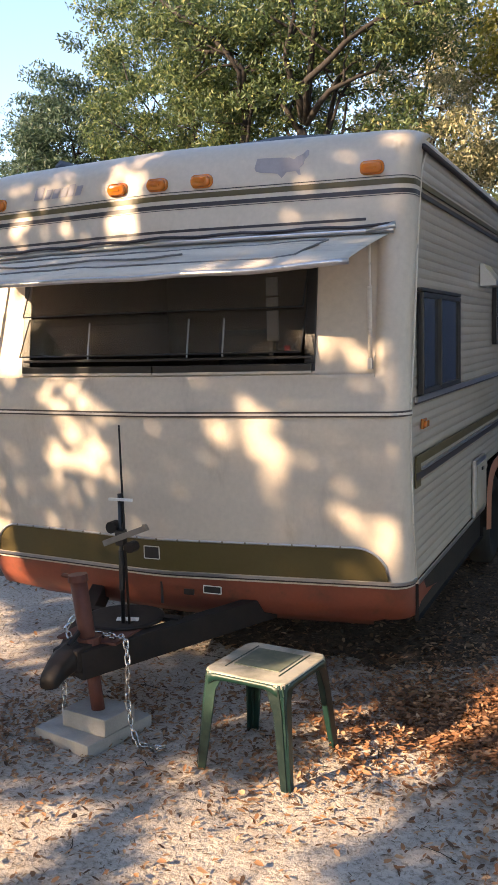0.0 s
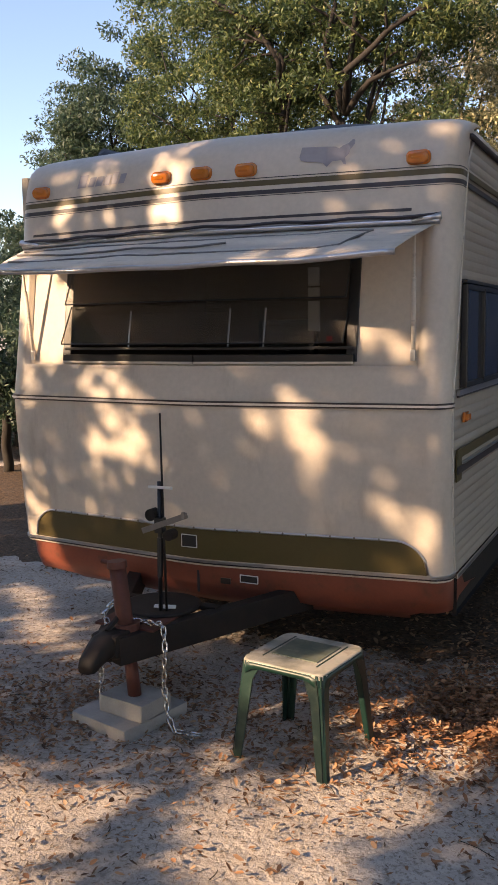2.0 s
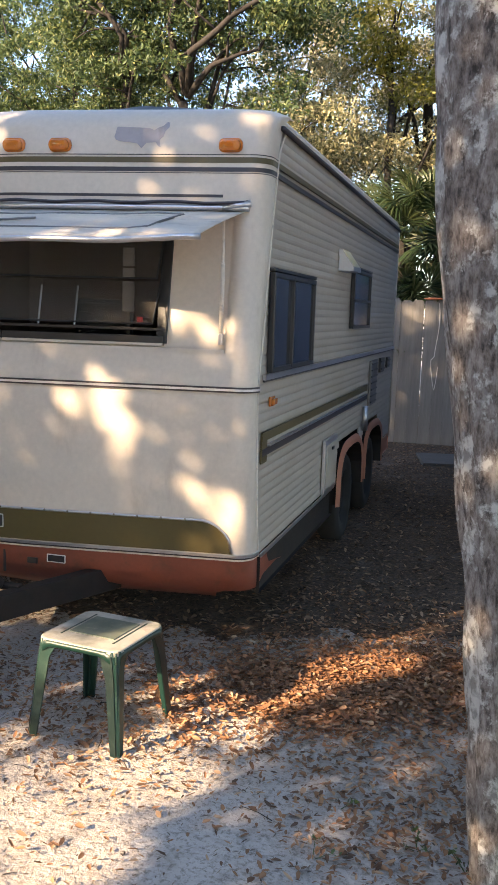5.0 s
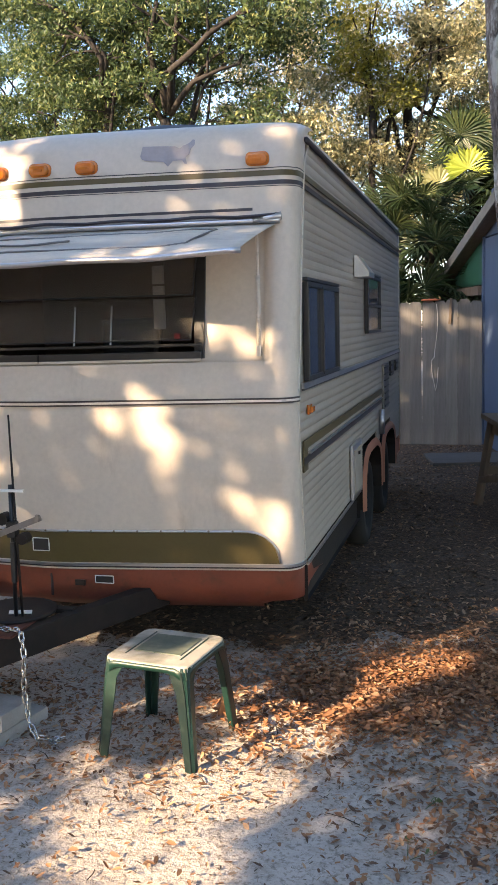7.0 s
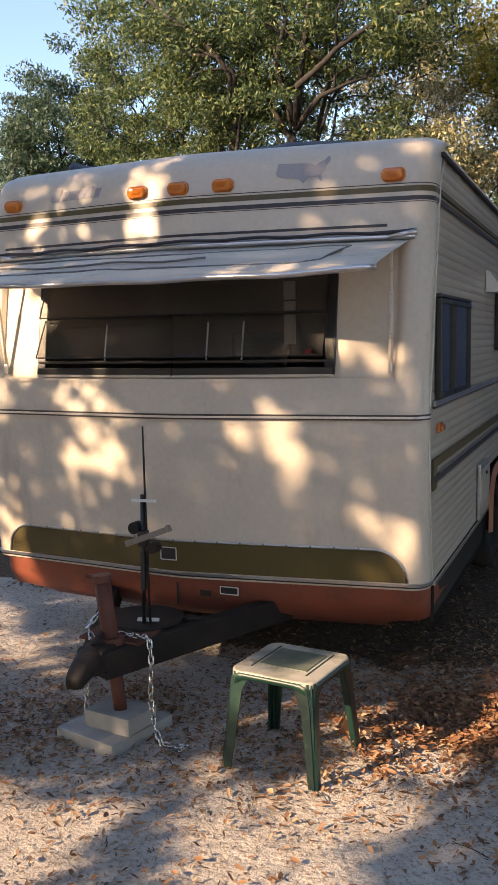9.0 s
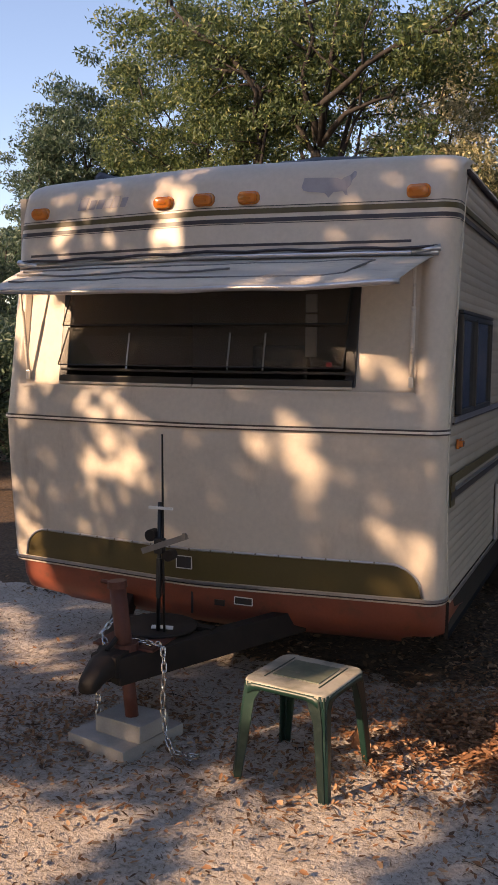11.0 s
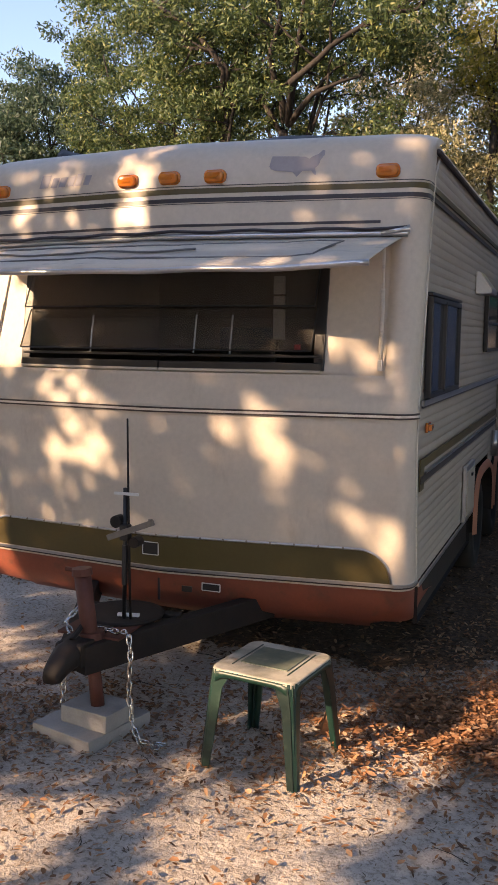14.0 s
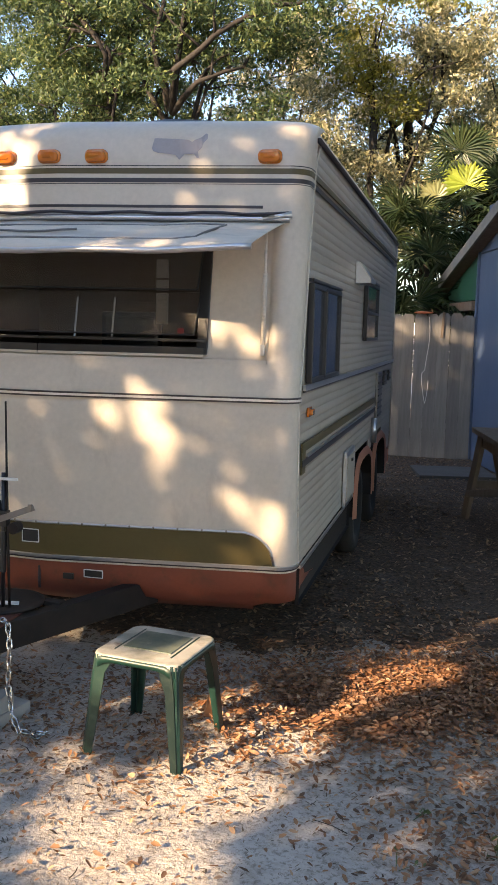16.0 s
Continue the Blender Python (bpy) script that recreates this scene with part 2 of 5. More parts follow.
PALMLIT = leafy("sunlit_frond", [(0.0, (0.30, 0.38, 0.05)), (1.0, (0.46, 0.52, 0.10))], 0.4, 0.4)


# ---- mesh helpers ----
def mesh_from(name, verts, faces, material, smooth=False):
    me = bpy.data.meshes.new(name)
    me.from_pydata([tuple(v) for v in verts], [], faces)
    me.materials.append(material)
    if smooth:
        me.shade_smooth()
    me.update()
    return me


def part(name, bm, material, parent=None, label="", smooth=False):
    me = bpy.data.meshes.new(name)
    bmesh.ops.recalc_face_normals(bm, faces=bm.faces[:])
    bm.to_mesh(me)
    bm.free()
    me.materials.append(material)
    if smooth:
        me.shade_smooth()
    ob = new(name, me)
    if parent:
        ob.parent = parent
    return tagged(ob, label)


def box(cx, cy, cz, sx, sy, sz, bevel=0.0, rot=None, bm=None):
    bm = bm or bmesh.new()
    got = bmesh.ops.create_cube(bm, size=1)["verts"]
    m = Matrix.Translation((cx, cy, cz)) @ (rot.to_4x4() if rot else Matrix()) @ Matrix.Diagonal((sx, sy, sz, 1))
    bmesh.ops.transform(bm, matrix=m, verts=got)
    if bevel:
        edges = list({e for v in got for e in v.link_edges})
        bmesh.ops.bevel(bm, geom=edges, offset=bevel, segments=2, affect='EDGES', profile=0.7)
    return bm


def tube_data(points, radii, sides=8, cap=True):
    """Vertices and faces of a tube along points."""
    pts = [Vector(p) for p in points]
    if not hasattr(radii, "__len__"):
        radii = [radii] * len(pts)
    radii = [float(r) for r in radii]
    verts, faces = [], []
    up = None
    for i, p in enumerate(pts):
        d = (pts[min(i + 1, len(pts) - 1)] - pts[max(i - 1, 0)]).normalized()
        if up is None:
            up = Vector((0, 0, 1)) if abs(d.z) < 0.9 else Vector((1, 0, 0))
        a = d.cross(up).normalized()
        up = a.cross(d).normalized()
        for k in range(sides):
            w = 2 * math.pi * k / sides
            verts.append(p + radii[i] * (math.cos(w) * a + math.sin(w) * up))
        if i:
            o = (i - 1) * sides
            faces += [(o + k, o + (k + 1) % sides, o + sides + (k + 1) % sides, o + sides + k) for k in range(sides)]
    if cap:
        faces.append(tuple(range(sides))[::-1])
        faces.append(tuple(range((len(pts) - 1) * sides, len(pts) * sides)))
    return verts, faces


def tube(points, radii, sides=8):
    v, f = tube_data(points, radii, sides)
    bm = bmesh.new()
    vs = [bm.verts.new(p) for p in v]
    for q in f:
        bm.faces.new([vs[i] for i in q])
    return bm


def thing(name, label, category, at=(0, 0, 0), group="", kind=""):
    e = new(name)
    e.empty_display_size = 0.1
    e.location = at
    return tagged(e, label, category, group, kind)


def leaves_mesh(name, centres, size, material, rng, fold=0.25, slim=0.5, droop=None):
    """Pointed, slightly folded leaves at the given places (n x 3), turned at random."""
    n = len(centres)
    a = rng.normal(size=(n, 3))
    a /= np.linalg.norm(a, axis=1)[:, None]
    b = rng.normal(size=(n, 3))
    b -= (a * b).sum(1)[:, None] * a
    b /= np.linalg.norm(b, axis=1)[:, None]
    c = np.cross(a, b)
    s = (size * rng.uniform(0.6, 1.3, n))[:, None]
    v = np.stack([centres - a * s * 0.5, centres + b * s * slim * 0.5 + c * s * fold * 0.4, centres + a * s * 0.5, centres - b * s * slim * 0.5 + c * s * fold * 0.4], 1).reshape(-1, 3)
    f = np.arange(4 * n).reshape(-1, 4)
    me = bpy.data.meshes.new(name)
    tri = np.concatenate([f[:, [0, 1, 2]], f[:, [0, 2, 3]]], 1).reshape(-1, 3)
    me.vertices.add(4 * n)
    me.vertices.foreach_set("co", v.astype(np.float32).ravel())
    me.loops.add(6 * n)
    me.loops.foreach_set("vertex_index", tri.astype(np.int32).ravel())
    me.polygons.add(2 * n)
    me.polygons.foreach_set("loop_start", np.arange(0, 6 * n, 3, dtype=np.int32))
    me.materials.append(material)
    me.update(calc_edges=True)
    me.validate()
    return me


# ---- ground ----
def ground_z(x, y):
    near = max(0.0, 1 - math.hypot(x, y - 1) / 30)
    z = 0.018 * noise.noise((x * 0.7, y * 0.7, 0)) + 0.008 * noise.noise((x * 3, y * 3, 4))
    return z * (1 if near else 0)


def build_ground():
    xs = list(np.arange(-5, 5.01, 0.1))
    ys = list(np.arange(-5, 9.51, 0.1))
    far = [8, 12, 18, 30, 60, 150, 600, 2500]
    xs = [-f for f in far[::-1]] + xs + far
    ys = [-f for f in far[::-1]] + ys + [11, 13, 18, 30, 60, 150, 600, 2500]
    verts = [(x, y, ground_z(x, y)) for y in ys for x in xs]
    w = len(xs)
    faces = [(j * w + i, j * w + i + 1, (j + 1) * w + i + 1, (j + 1) * w + i) for j in range(len(ys) - 1) for i in range(w - 1)]
    return tagged(new("ground", mesh_from("ground", verts, faces, SAND, True)), "pale grey sandy yard strewn with dry oak leaves", "ground", kind="structure")


build_ground()


def mould_edge(x):
    """The ragged front edge of the leaf mould, as y for each x."""
    return 0.45 + 0.8 * min(1, max(0, (-0.3 - x) / 0.7)) + 0.28 * max(0, x - 1.0) - 0.15 * math.exp(-((x - 0.65) / 0.75) ** 2) + 0.16 * noise.noise((x * 2.3, 0.3, 1)) + 0.07 * noise.noise((x * 9, 0.1, 5))


def build_mould():
    """Dark leaf mould on the sand beside the trailer; under and behind it, painted shade."""
    xs = np.concatenate([np.arange(-9.5, -2.6, 0.2), np.arange(-2.6, 5.01, 0.06)])
    ss = np.concatenate([np.linspace(0, 0.12, 6), np.linspace(0.14, 1, 90)])
    verts, faces = [], []
    for x in xs:
        e = mould_edge(float(x))
        for s in ss:
            y = e + (16.5 - e) * s
            y += 0.05 * noise.noise((x * 14, y * 6, 3)) if s < 0.05 else 0
            verts.append((x, y, ground_z(x, y) - 0.006 + 0.014 * min(1, s / 0.02) + 0.008 * noise.noise((x * 6, y * 6, 9))))
    w = len(ss)
    faces = [(i * w + j, (i + 1) * w + j, (i + 1) * w + j + 1, i * w + j + 1) for i in range(len(xs) - 1) for j in range(w - 1)]
    return tagged(new("leaf_mould", mesh_from("leaf_mould", verts, faces, MOULD, True)), "dark brown leaf mould beside the trailer, painted shade under and behind it", "leaf mould", kind="stuff")


build_mould()


# ---- the travel trailer ----
HALF, REAR, CORNER = 1.22, 5.25, 0.095
PROFILE = [(0.28, 0.24), (0.36, 0.13), (0.44, 0.085), (0.53, 0.07), (0.70, 0.05), (1.0, 0.02), (1.25, 0.002), (1.36, 0.0), (1.55, 0.035), (2.0, 0.105), (2.2, 0.135), (2.45, 0.175),
           (2.53, 0.195), (2.58, 0.225), (2.62, 0.275), (2.645, 0.34), (2.66, 0.45)]


def cap_reach(z):
    """How far the front cap reaches round the corner at each height."""
    return float(np.interp(z, [0.5, 0.8, 1.1, 1.38, 1.65, 2.0, 2.35, 2.6], [0.135, 0.105, 0.099, 0.099, 0.125, 0.135, 0.165, 0.19]))


def front_y(z):
    for (z0, y0), (z1, y1) in zip(PROFILE, PROFILE[1:]):
        if z <= z1:
            return y0 + (y1 - y0) * max(0.0, (z - z0) / (z1 - z0))
    return PROFILE[-1][1]


def bow(x):
    return 0.135 * (1.012 - math.sqrt((x / (HALF - CORNER)) ** 2 * 0.97 + 0.004)) if abs(x) <= HALF - CORNER else 0.135 * 0.026


def face(x, z, out=0.0, inset=True):
    """A place on the front between the rounded corners, out metres proud of it."""
    y = front_y(z) - bow(x)
    if inset and -1.10 < x < 1.08 and 1.525 < z < 2.165:
        y += 0.028
    return Vector((x, y - out, z))


trailer = thing("travel_trailer", "cream fibreglass and aluminium travel trailer with olive stripes and rust-red skirt", "trailer")
WX0, WX1, WZ0, WZ1 = -0.835, 0.785, 1.545, 2.045


def build_cap():
    xs = sorted({-1.11, -1.104, -1.096, -1.084, -1.076, 1.064, 1.076, 1.084, 1.11, WX0, WX1, *[round(v, 3) for v in np.arange(-1.05, 1.051, 0.05)]}, reverse=True)
    zs = sorted({0.53, 1.521, 1.529, WZ0, WZ1, 2.161, 2.169, *[p[0] for p in PROFILE if p[0] >= 0.53], *[round(v, 3) for v in np.arange(0.55, 2.53, 0.06)]})
    bm = bmesh.new()
    grid = []
    for z in zs:
        yc = front_y(z)
        row = []
        ring = [Vector((HALF, yc + CORNER + (cap_reach(z) - CORNER) * (1 - k / 2), z)) for k in range(2)]
        for k in range(8):
            w = math.pi / 2 * k / 7
            ring.append(Vector((HALF - CORNER + CORNER * math.cos(w), yc + CORNER - (CORNER + bow(1.11)) * math.sin(w), z)))
        row += ring
        row += [face(x, z) for x in xs if abs(x) < 1.1095]
        row += [Vector((-v.x, v.y, v.z)) for v in ring[::-1]]
        # the roof edge rolls down a little towards the corners
        row = [Vector((v.x, v.y, v.z - (max(0, abs(v.x) - 1.0) / 0.22) ** 2 * 0.014 * max(0, (z - 2.5) / 0.16))) for v in row]
        grid.append([bm.verts.new(v) for v in row])
    for j in range(len(zs) - 1):
        for i in range(len(grid[0]) - 1):
            quad = (grid[j][i], grid[j][i + 1], grid[j + 1][i + 1], grid[j + 1][i])
            c = sum((v.co for v in quad), Vector()) / 4
            if WX0 < c.x < WX1 and WZ0 < c.z < WZ1 and c.y < 0.3:
                continue
            bm.faces.new(quad)
    cap = part("front_cap", bm, CREAM, trailer, "cream gelcoat front with dull stains", True)
    return cap


build_cap()


def strip(name, z0, z1, x0, x1, out, material, label="", wrap=False, thick=0.006, parent=None, step=0.05):
    """A band that follows the front, with thickness."""
    n = max(2, int((x1 - x0) / step))
    rows = []
    def both(f):
        return [f(z0, 0.0), f(z0, out), f(z1, out), f(z1, 0.0)]
    if wrap:
        for sgn in (1,):
            for k in range(3):
                rows.append(both(lambda z, o: Vector((HALF + o, front_y(z) + cap_reach(z) - (cap_reach(z) - CORNER) * k / 3, z))))
            for k in range(8):
                w = math.pi / 2 * k / 8
                rows.append(both(lambda z, o: Vector((HALF - CORNER + (CORNER + o) * math.cos(w), front_y(z) + CORNER - (CORNER + o + bow(1.11)) * math.sin(w), z))))
        right = list(rows)
        mid = [both(lambda z, o, x=x: face(x, z, o, False)) for x in np.linspace(HALF - CORNER, -HALF + CORNER, 46)]
        left = [[Vector((-v.x, v.y, v.z)) for v in r] for r in right[::-1]]
        rows = right + mid + left
    else:
        rows = [both(lambda z, o, x=x: face(x, z, o, False)) for x in np.linspace(x0, x1, n + 1)]
    bm = bmesh.new()
    vs = [[bm.verts.new(v) for v in r] for r in rows]
    for a, b in zip(vs, vs[1:]):
        for k in range(3):
            bm.faces.new((a[k], a[k + 1], b[k + 1], b[k]))
    bm.faces.new(vs[0])
    bm.faces.new(vs[-1][::-1])
    return part(name, bm, material, parent or trailer, label)


strip("stripe", 2.372, 2.398, 0, 0, 0.002, OLIVE, "olive stripe", True)
strip("pinstripe", 2.407, 2.411, 0, 0, 0.002, BLACKLINE, "thin dark line", True)
strip("stripe", 2.332, 2.352, 0, 0, 0.002, BLACKLINE, "dark stripe", True)
strip("pinstripe", 2.324, 2.327, 0, 0, 0.002, BLACKLINE, "thin dark line", True)
strip("stripe", 2.215, 2.228, -1.1, 1.02, 0.002, BLACKLINE, "dark stripe above the awning")
strip("belt_moulding", 1.336, 1.362, 0, 0, 0.010, BLACKLINE, "dark belt moulding", True)
strip("belt_trim", 1.344, 1.354, 0, 0, 0.013, ALU, "aluminium insert", True)
strip("recess_sill", 1.512, 1.528, -1.1, 1.08, 0.006, CREAM, "lip under the window recess")
strip("bottom_trim", 0.548, 0.562, 0, 0, 0.008, ALU, "aluminium edge trim", True)
# thin dark strip that paints the shadow below the edge trim
strip("bottom_shadow_line", 0.540, 0.547, 0, 0, 0.005, BLACKLINE, "dark line drawn as the shadow under the trim", True)


def olive_panel():
    """The olive insert, its upper corners rounded, with its aluminium trim and screws."""
    z0, z1, r = 0.566, 0.722, 0.155
    def top(x):
        lo, hi = -1.10, 1.13
        d = min(x - lo, hi - x)
        return z1 if d >= r else z0 + (z1 - z0) * math.sqrt(max(0.0, 1 - (1 - d / r) ** 2))
    xs = sorted({*np.linspace(-1.10, 1.13, 60), *np.linspace(-1.10, -0.95, 10), *np.linspace(0.98, 1.13, 10)})
    bm = bmesh.new()
    lo = [bm.verts.new(face(x, z0, 0.004)) for x in xs]
    mid = [bm.verts.new(face(x, (z0 + top(x)) / 2 + 0.0005, 0.004)) for x in xs]
    hi = [bm.verts.new(face(x, top(x) + 0.001, 0.004)) for x in xs]
    for i in range(len(xs) - 1):
        bm.faces.new((lo[i], lo[i + 1], mid[i + 1], mid[i]))
        bm.faces.new((mid[i], mid[i + 1], hi[i + 1], hi[i]))
    p = part("olive_panel", bm, OLIVE, trailer, "olive painted lower panel")
    line = [face(x, top(x) + 0.004, 0.006) for x in xs]
    part("panel_trim", tube(line, 0.006, 6), ALU, p, "aluminium trim", True)
    screw = mesh_from("screw", *tube_data([(0, 0, 0), (0, -0.006, 0)], [0.006, 0.004], 6), CHROME)
    for x in np.arange(-0.93, 1.0, 0.115):
        s = new("screw", screw)
        s.parent = p
        s.location = face(x, z1 + 0.006, 0.010)


olive_panel()

# rust-red skirt below the trim
def build_skirt():
    zs = [0.27, 0.30, 0.36, 0.44, 0.50, 0.538]
    bm = bmesh.new()
    grid = []
    for z in zs:
        yc = front_y(z) + 0.012
        tuck = 0.16 * max(0, (0.36 - z) / 0.09)
        r = CORNER + 0.03
        ring = [Vector((HALF - 0.015 - tuck * (1 - k2), yc + tuck + r + 0.22 * k2, z + (0.50 - z) * 0.5 * k2)) for k2 in (1.0, 0.5, 0.0)]
        for k in range(1, 7):
            w = math.pi / 2 * k / 6
            ring.append(Vector((HALF - 0.015 - tuck - r + r * math.cos(w), yc + tuck + r - (r + bow(1.11)) * math.sin(w), z)))
        mid = [Vector((x, yc + tuck * 0.5 - bow(x), z)) for x in np.linspace(0.98, -0.98, 40)]
        grid.append([bm.verts.new(v) for v in ring + mid + [Vector((-v.x, v.y, v.z)) for v in ring[::-1]]])
    for a, b in zip(grid, grid[1:]):
        for i in range(len(a) - 1):
            bm.faces.new((a[i], a[i + 1], b[i + 1], b[i]))
    bm.faces.new(grid[0])
    part("skirt", bm, RUST, trailer, "rust-red painted lower skirt, scuffed", True)
    # a bolted patch plate by the drawbar
    for x, z, sx, sz, mat, lab in ((-0.02, 0.45, 0.012, 0.13, BLACKLINE, "seam"), (0.13, 0.455, 0.055, 0.03, BLACK, "torn hole")):
        bm = box(x, front_y(z) - bow(x) + 0.008, z, sx, 0.008, sz, 0.003)
        part("skirt_mark", bm, mat, trailer, lab)


build_skirt()

for x, z, w, h in ((-0.045, 0.655, 0.085, 0.062), (0.262, 0.478, 0.095, 0.036)):
    c = face(x, z, 0.006)
    pl = part("sticker", box(c.x, c.y, c.z, w, 0.004, h), BLACK, trailer, "small black plate with pale rim")
    for sx, sz, px, pz in ((w, 0.004, 0, h / 2), (w, 0.004, 0, -h / 2), (0.004, h, w / 2, 0), (0.004, h, -w / 2, 0)):
        part("rim", box(c.x + px, c.y - 0.002, c.z + pz, sx, 0.005, sz), WHITE, pl)


def marker_lamp(x, z, side=False):
    """An amber clearance lamp: base and ribbed lens."""
    if side:
        base = part("marker_lamp", box(HALF + 0.006, x, z, 0.012, 0.085, 0.048, 0.004), AMBER, trailer, "amber side marker lamp")
        part("lens", box(HALF + 0.018, x, z, 0.02, 0.06, 0.03, 0.006), AMBER, base)
        return
    c = face(x, z, 0.0)
    lean = Euler((0.15, 0, 0)).to_matrix().to_4x4()
    def oval(w, h, r, y0, y1, shrink):
        """A rounded rectangle drawn out towards the viewer, its front edge softened."""
        bm = bmesh.new()
        rings = []
        for y, k in ((y0, 1.0), (y0 + (y1 - y0) * 0.7, 1.0), (y0 + (y1 - y0) * 0.92, 0.5 + shrink / 2), (y1, shrink)):
            ring = []
            for q in range(24):
                t = 2 * math.pi * (q + 0.5) / 24
                cx, cz = math.copysign(w / 2 - r, math.cos(t)), math.copysign(h / 2 - r, math.sin(t))
                ring.append(bm.verts.new(Matrix.Translation(c) @ lean @ Vector(((cx + r * math.cos(t)) * k, y, (cz + r * math.sin(t)) * k))))
            rings.append(ring)
        for p, n in zip(rings, rings[1:]):
            for q in range(24):
                bm.faces.new((p[q], p[(q + 1) % 24], n[(q + 1) % 24], n[q]))
        bm.faces.new(rings[0])
        bm.faces.new(rings[-1][::-1])
        return bm
    base = part("marker_lamp", oval(0.112, 0.064, 0.026, 0.004, -0.014, 0.97), AMBER, trailer, "amber clearance lamp", True)
    part("lens", oval(0.098, 0.050, 0.022, -0.012, -0.036, 0.82), AMBER, base, "ribbed amber lens", True)
    part("rib", oval(0.05, 0.012, 0.005, -0.034, -0.041, 0.8), AMBER, base)


for x in (1.04, 0.23, 0.0, -0.235, -1.05):
    marker_lamp(x, 2.452)
marker_lamp(0.352, 1.275, True)


def decal(name, outline, material, label):
    """A thin flat shape stuck on the front, from its outline in x and z."""
    bm = bmesh.new()
    vs = [bm.verts.new(face(x, z, 0.004)) for x, z in outline]
    f = bm.faces.new(vs)
    bmesh.ops.triangulate(bm, faces=[f])
    return part(name, bm, material, trailer, label)


decal("faded_decal", [(0.488, 2.490), (0.497, 2.538), (0.56, 2.536), (0.62, 2.533), (0.655, 2.530), (0.675, 2.520), (0.69, 2.532), (0.715, 2.542), (0.732, 2.562), (0.743, 2.558), (0.745, 2.535), (0.728, 2.515), (0.722, 2.492), (0.705, 2.475),
                      (0.713, 2.443), (0.702, 2.445), (0.688, 2.464), (0.645, 2.462), (0.622, 2.436), (0.602, 2.458), (0.565, 2.464), (0.52, 2.468), (0.497, 2.476)], PATCH, "faded grey ghost of a removed decal")
# ghost of removed lettering: plain slanted bars
for k, (x, w, h) in enumerate(((-0.765, 0.062, 0.066), (-0.700, 0.044, 0.05), (-0.648, 0.046, 0.05), (-0.596, 0.044, 0.05), (-0.545, 0.044, 0.062), (-0.495, 0.042, 0.05))):
    decal("faded_mark", [(x - w / 2, 2.452), (x + w / 2 - 0.004, 2.452), (x + w / 2 + 0.012, 2.452 + h), (x - w / 2 + 0.014, 2.452 + h)], PATCH, "faded grey ghost of removed lettering")


# front window: frame in the opening, three hinged panes swung out, the dim cabin behind
def front_window():
    win = thing("front_window", "", "")
    win.parent = trailer
    def bar(name, x0, z0, x1, z1, wide=0.03, deep=0.05, mat=BLACK, lift=0.0):
        a, b = face(x0, z0, 0.01 + lift), face(x1, z1, 0.01 + lift)
        d = b - a
        rot = d.to_track_quat('X', 'Z').to_matrix()
        c = (a + b) / 2
        return part(name, box(c.x, c.y + deep * 0.3, c.z, d.length, deep, wide, 0.004, rot), mat, win)
    for s in ((WX0, 0.0), (0.0, WX1)):
        bar("frame", s[0], WZ0 + 0.015, s[1], WZ0 + 0.015, 0.04, 0.055)
        bar("frame", s[0], WZ1 - 0.012, s[1], WZ1 - 0.012, 0.035, 0.05)
        bar("sill", s[0], WZ0 - 0.004, s[1], WZ0 - 0.004, 0.012, 0.065, CREAM)
    bar("frame", WX0 + 0.012, WZ0, WX0 + 0.012, WZ1, 0.03)
    bar("frame", WX1 - 0.012, WZ0, WX1 - 0.012, WZ1, 0.03)
    for s in ((WX0, 0.0), (0.0, WX1)):
        bar("lower_rail", s[0], WZ0 + 0.065, s[1], WZ0 + 0.065, 0.014, 0.03)
    # hinged panes
    for zt, h, tilt in ((2.025, 0.185, 0.05), (1.83, 0.195, 0.065)):
        for x0, x1 in ((WX0 + 0.03, -0.02), (-0.02, WX1 - 0.03)):
            p = [face(x0, zt, 0.012), face(x1, zt, 0.012), face(x1, zt - h, 0.02 + tilt), face(x0, zt - h, 0.02 + tilt)]
            bm = bmesh.new()
            nrm = (p[1] - p[0]).cross(p[3] - p[0]).normalized() * 0.004
            vs = [bm.verts.new(v) for v in p] + [bm.verts.new(v + nrm) for v in p]
            for q in ((0, 1, 2, 3), (7, 6, 5, 4), (0, 4, 5, 1), (1, 5, 6, 2), (2, 6, 7, 3), (3, 7, 4, 0)):
                bm.faces.new([vs[i] for i in q])
            pane = part("pane", bm, GLASS, win, "dark tinted hinged pane")
            pane.visible_shadow = False
            for a, b in ((p[3], p[2]), (p[0], p[3])) if x0 < -0.5 else ((p[3], p[2]), (p[1], p[2])):
                part("pane_edge", tube([a, b], 0.004, 6), BLACK, pane)
    # crank arms and the sticker
    for x in (-0.44, 0.15, 0.33):
        part("pane_arm", tube([face(x, 1.80, -0.05), face(x, 1.615, -0.04)], 0.0045, 6), ALU, win, "thin upright metal bar")
    c = face(0.685, 1.652, 0.055)
    part("sticker", box(c.x, c.y, c.z, 0.028, 0.003, 0.024), REDPLASTIC, win, "small red sticker")
    return win


front_window()

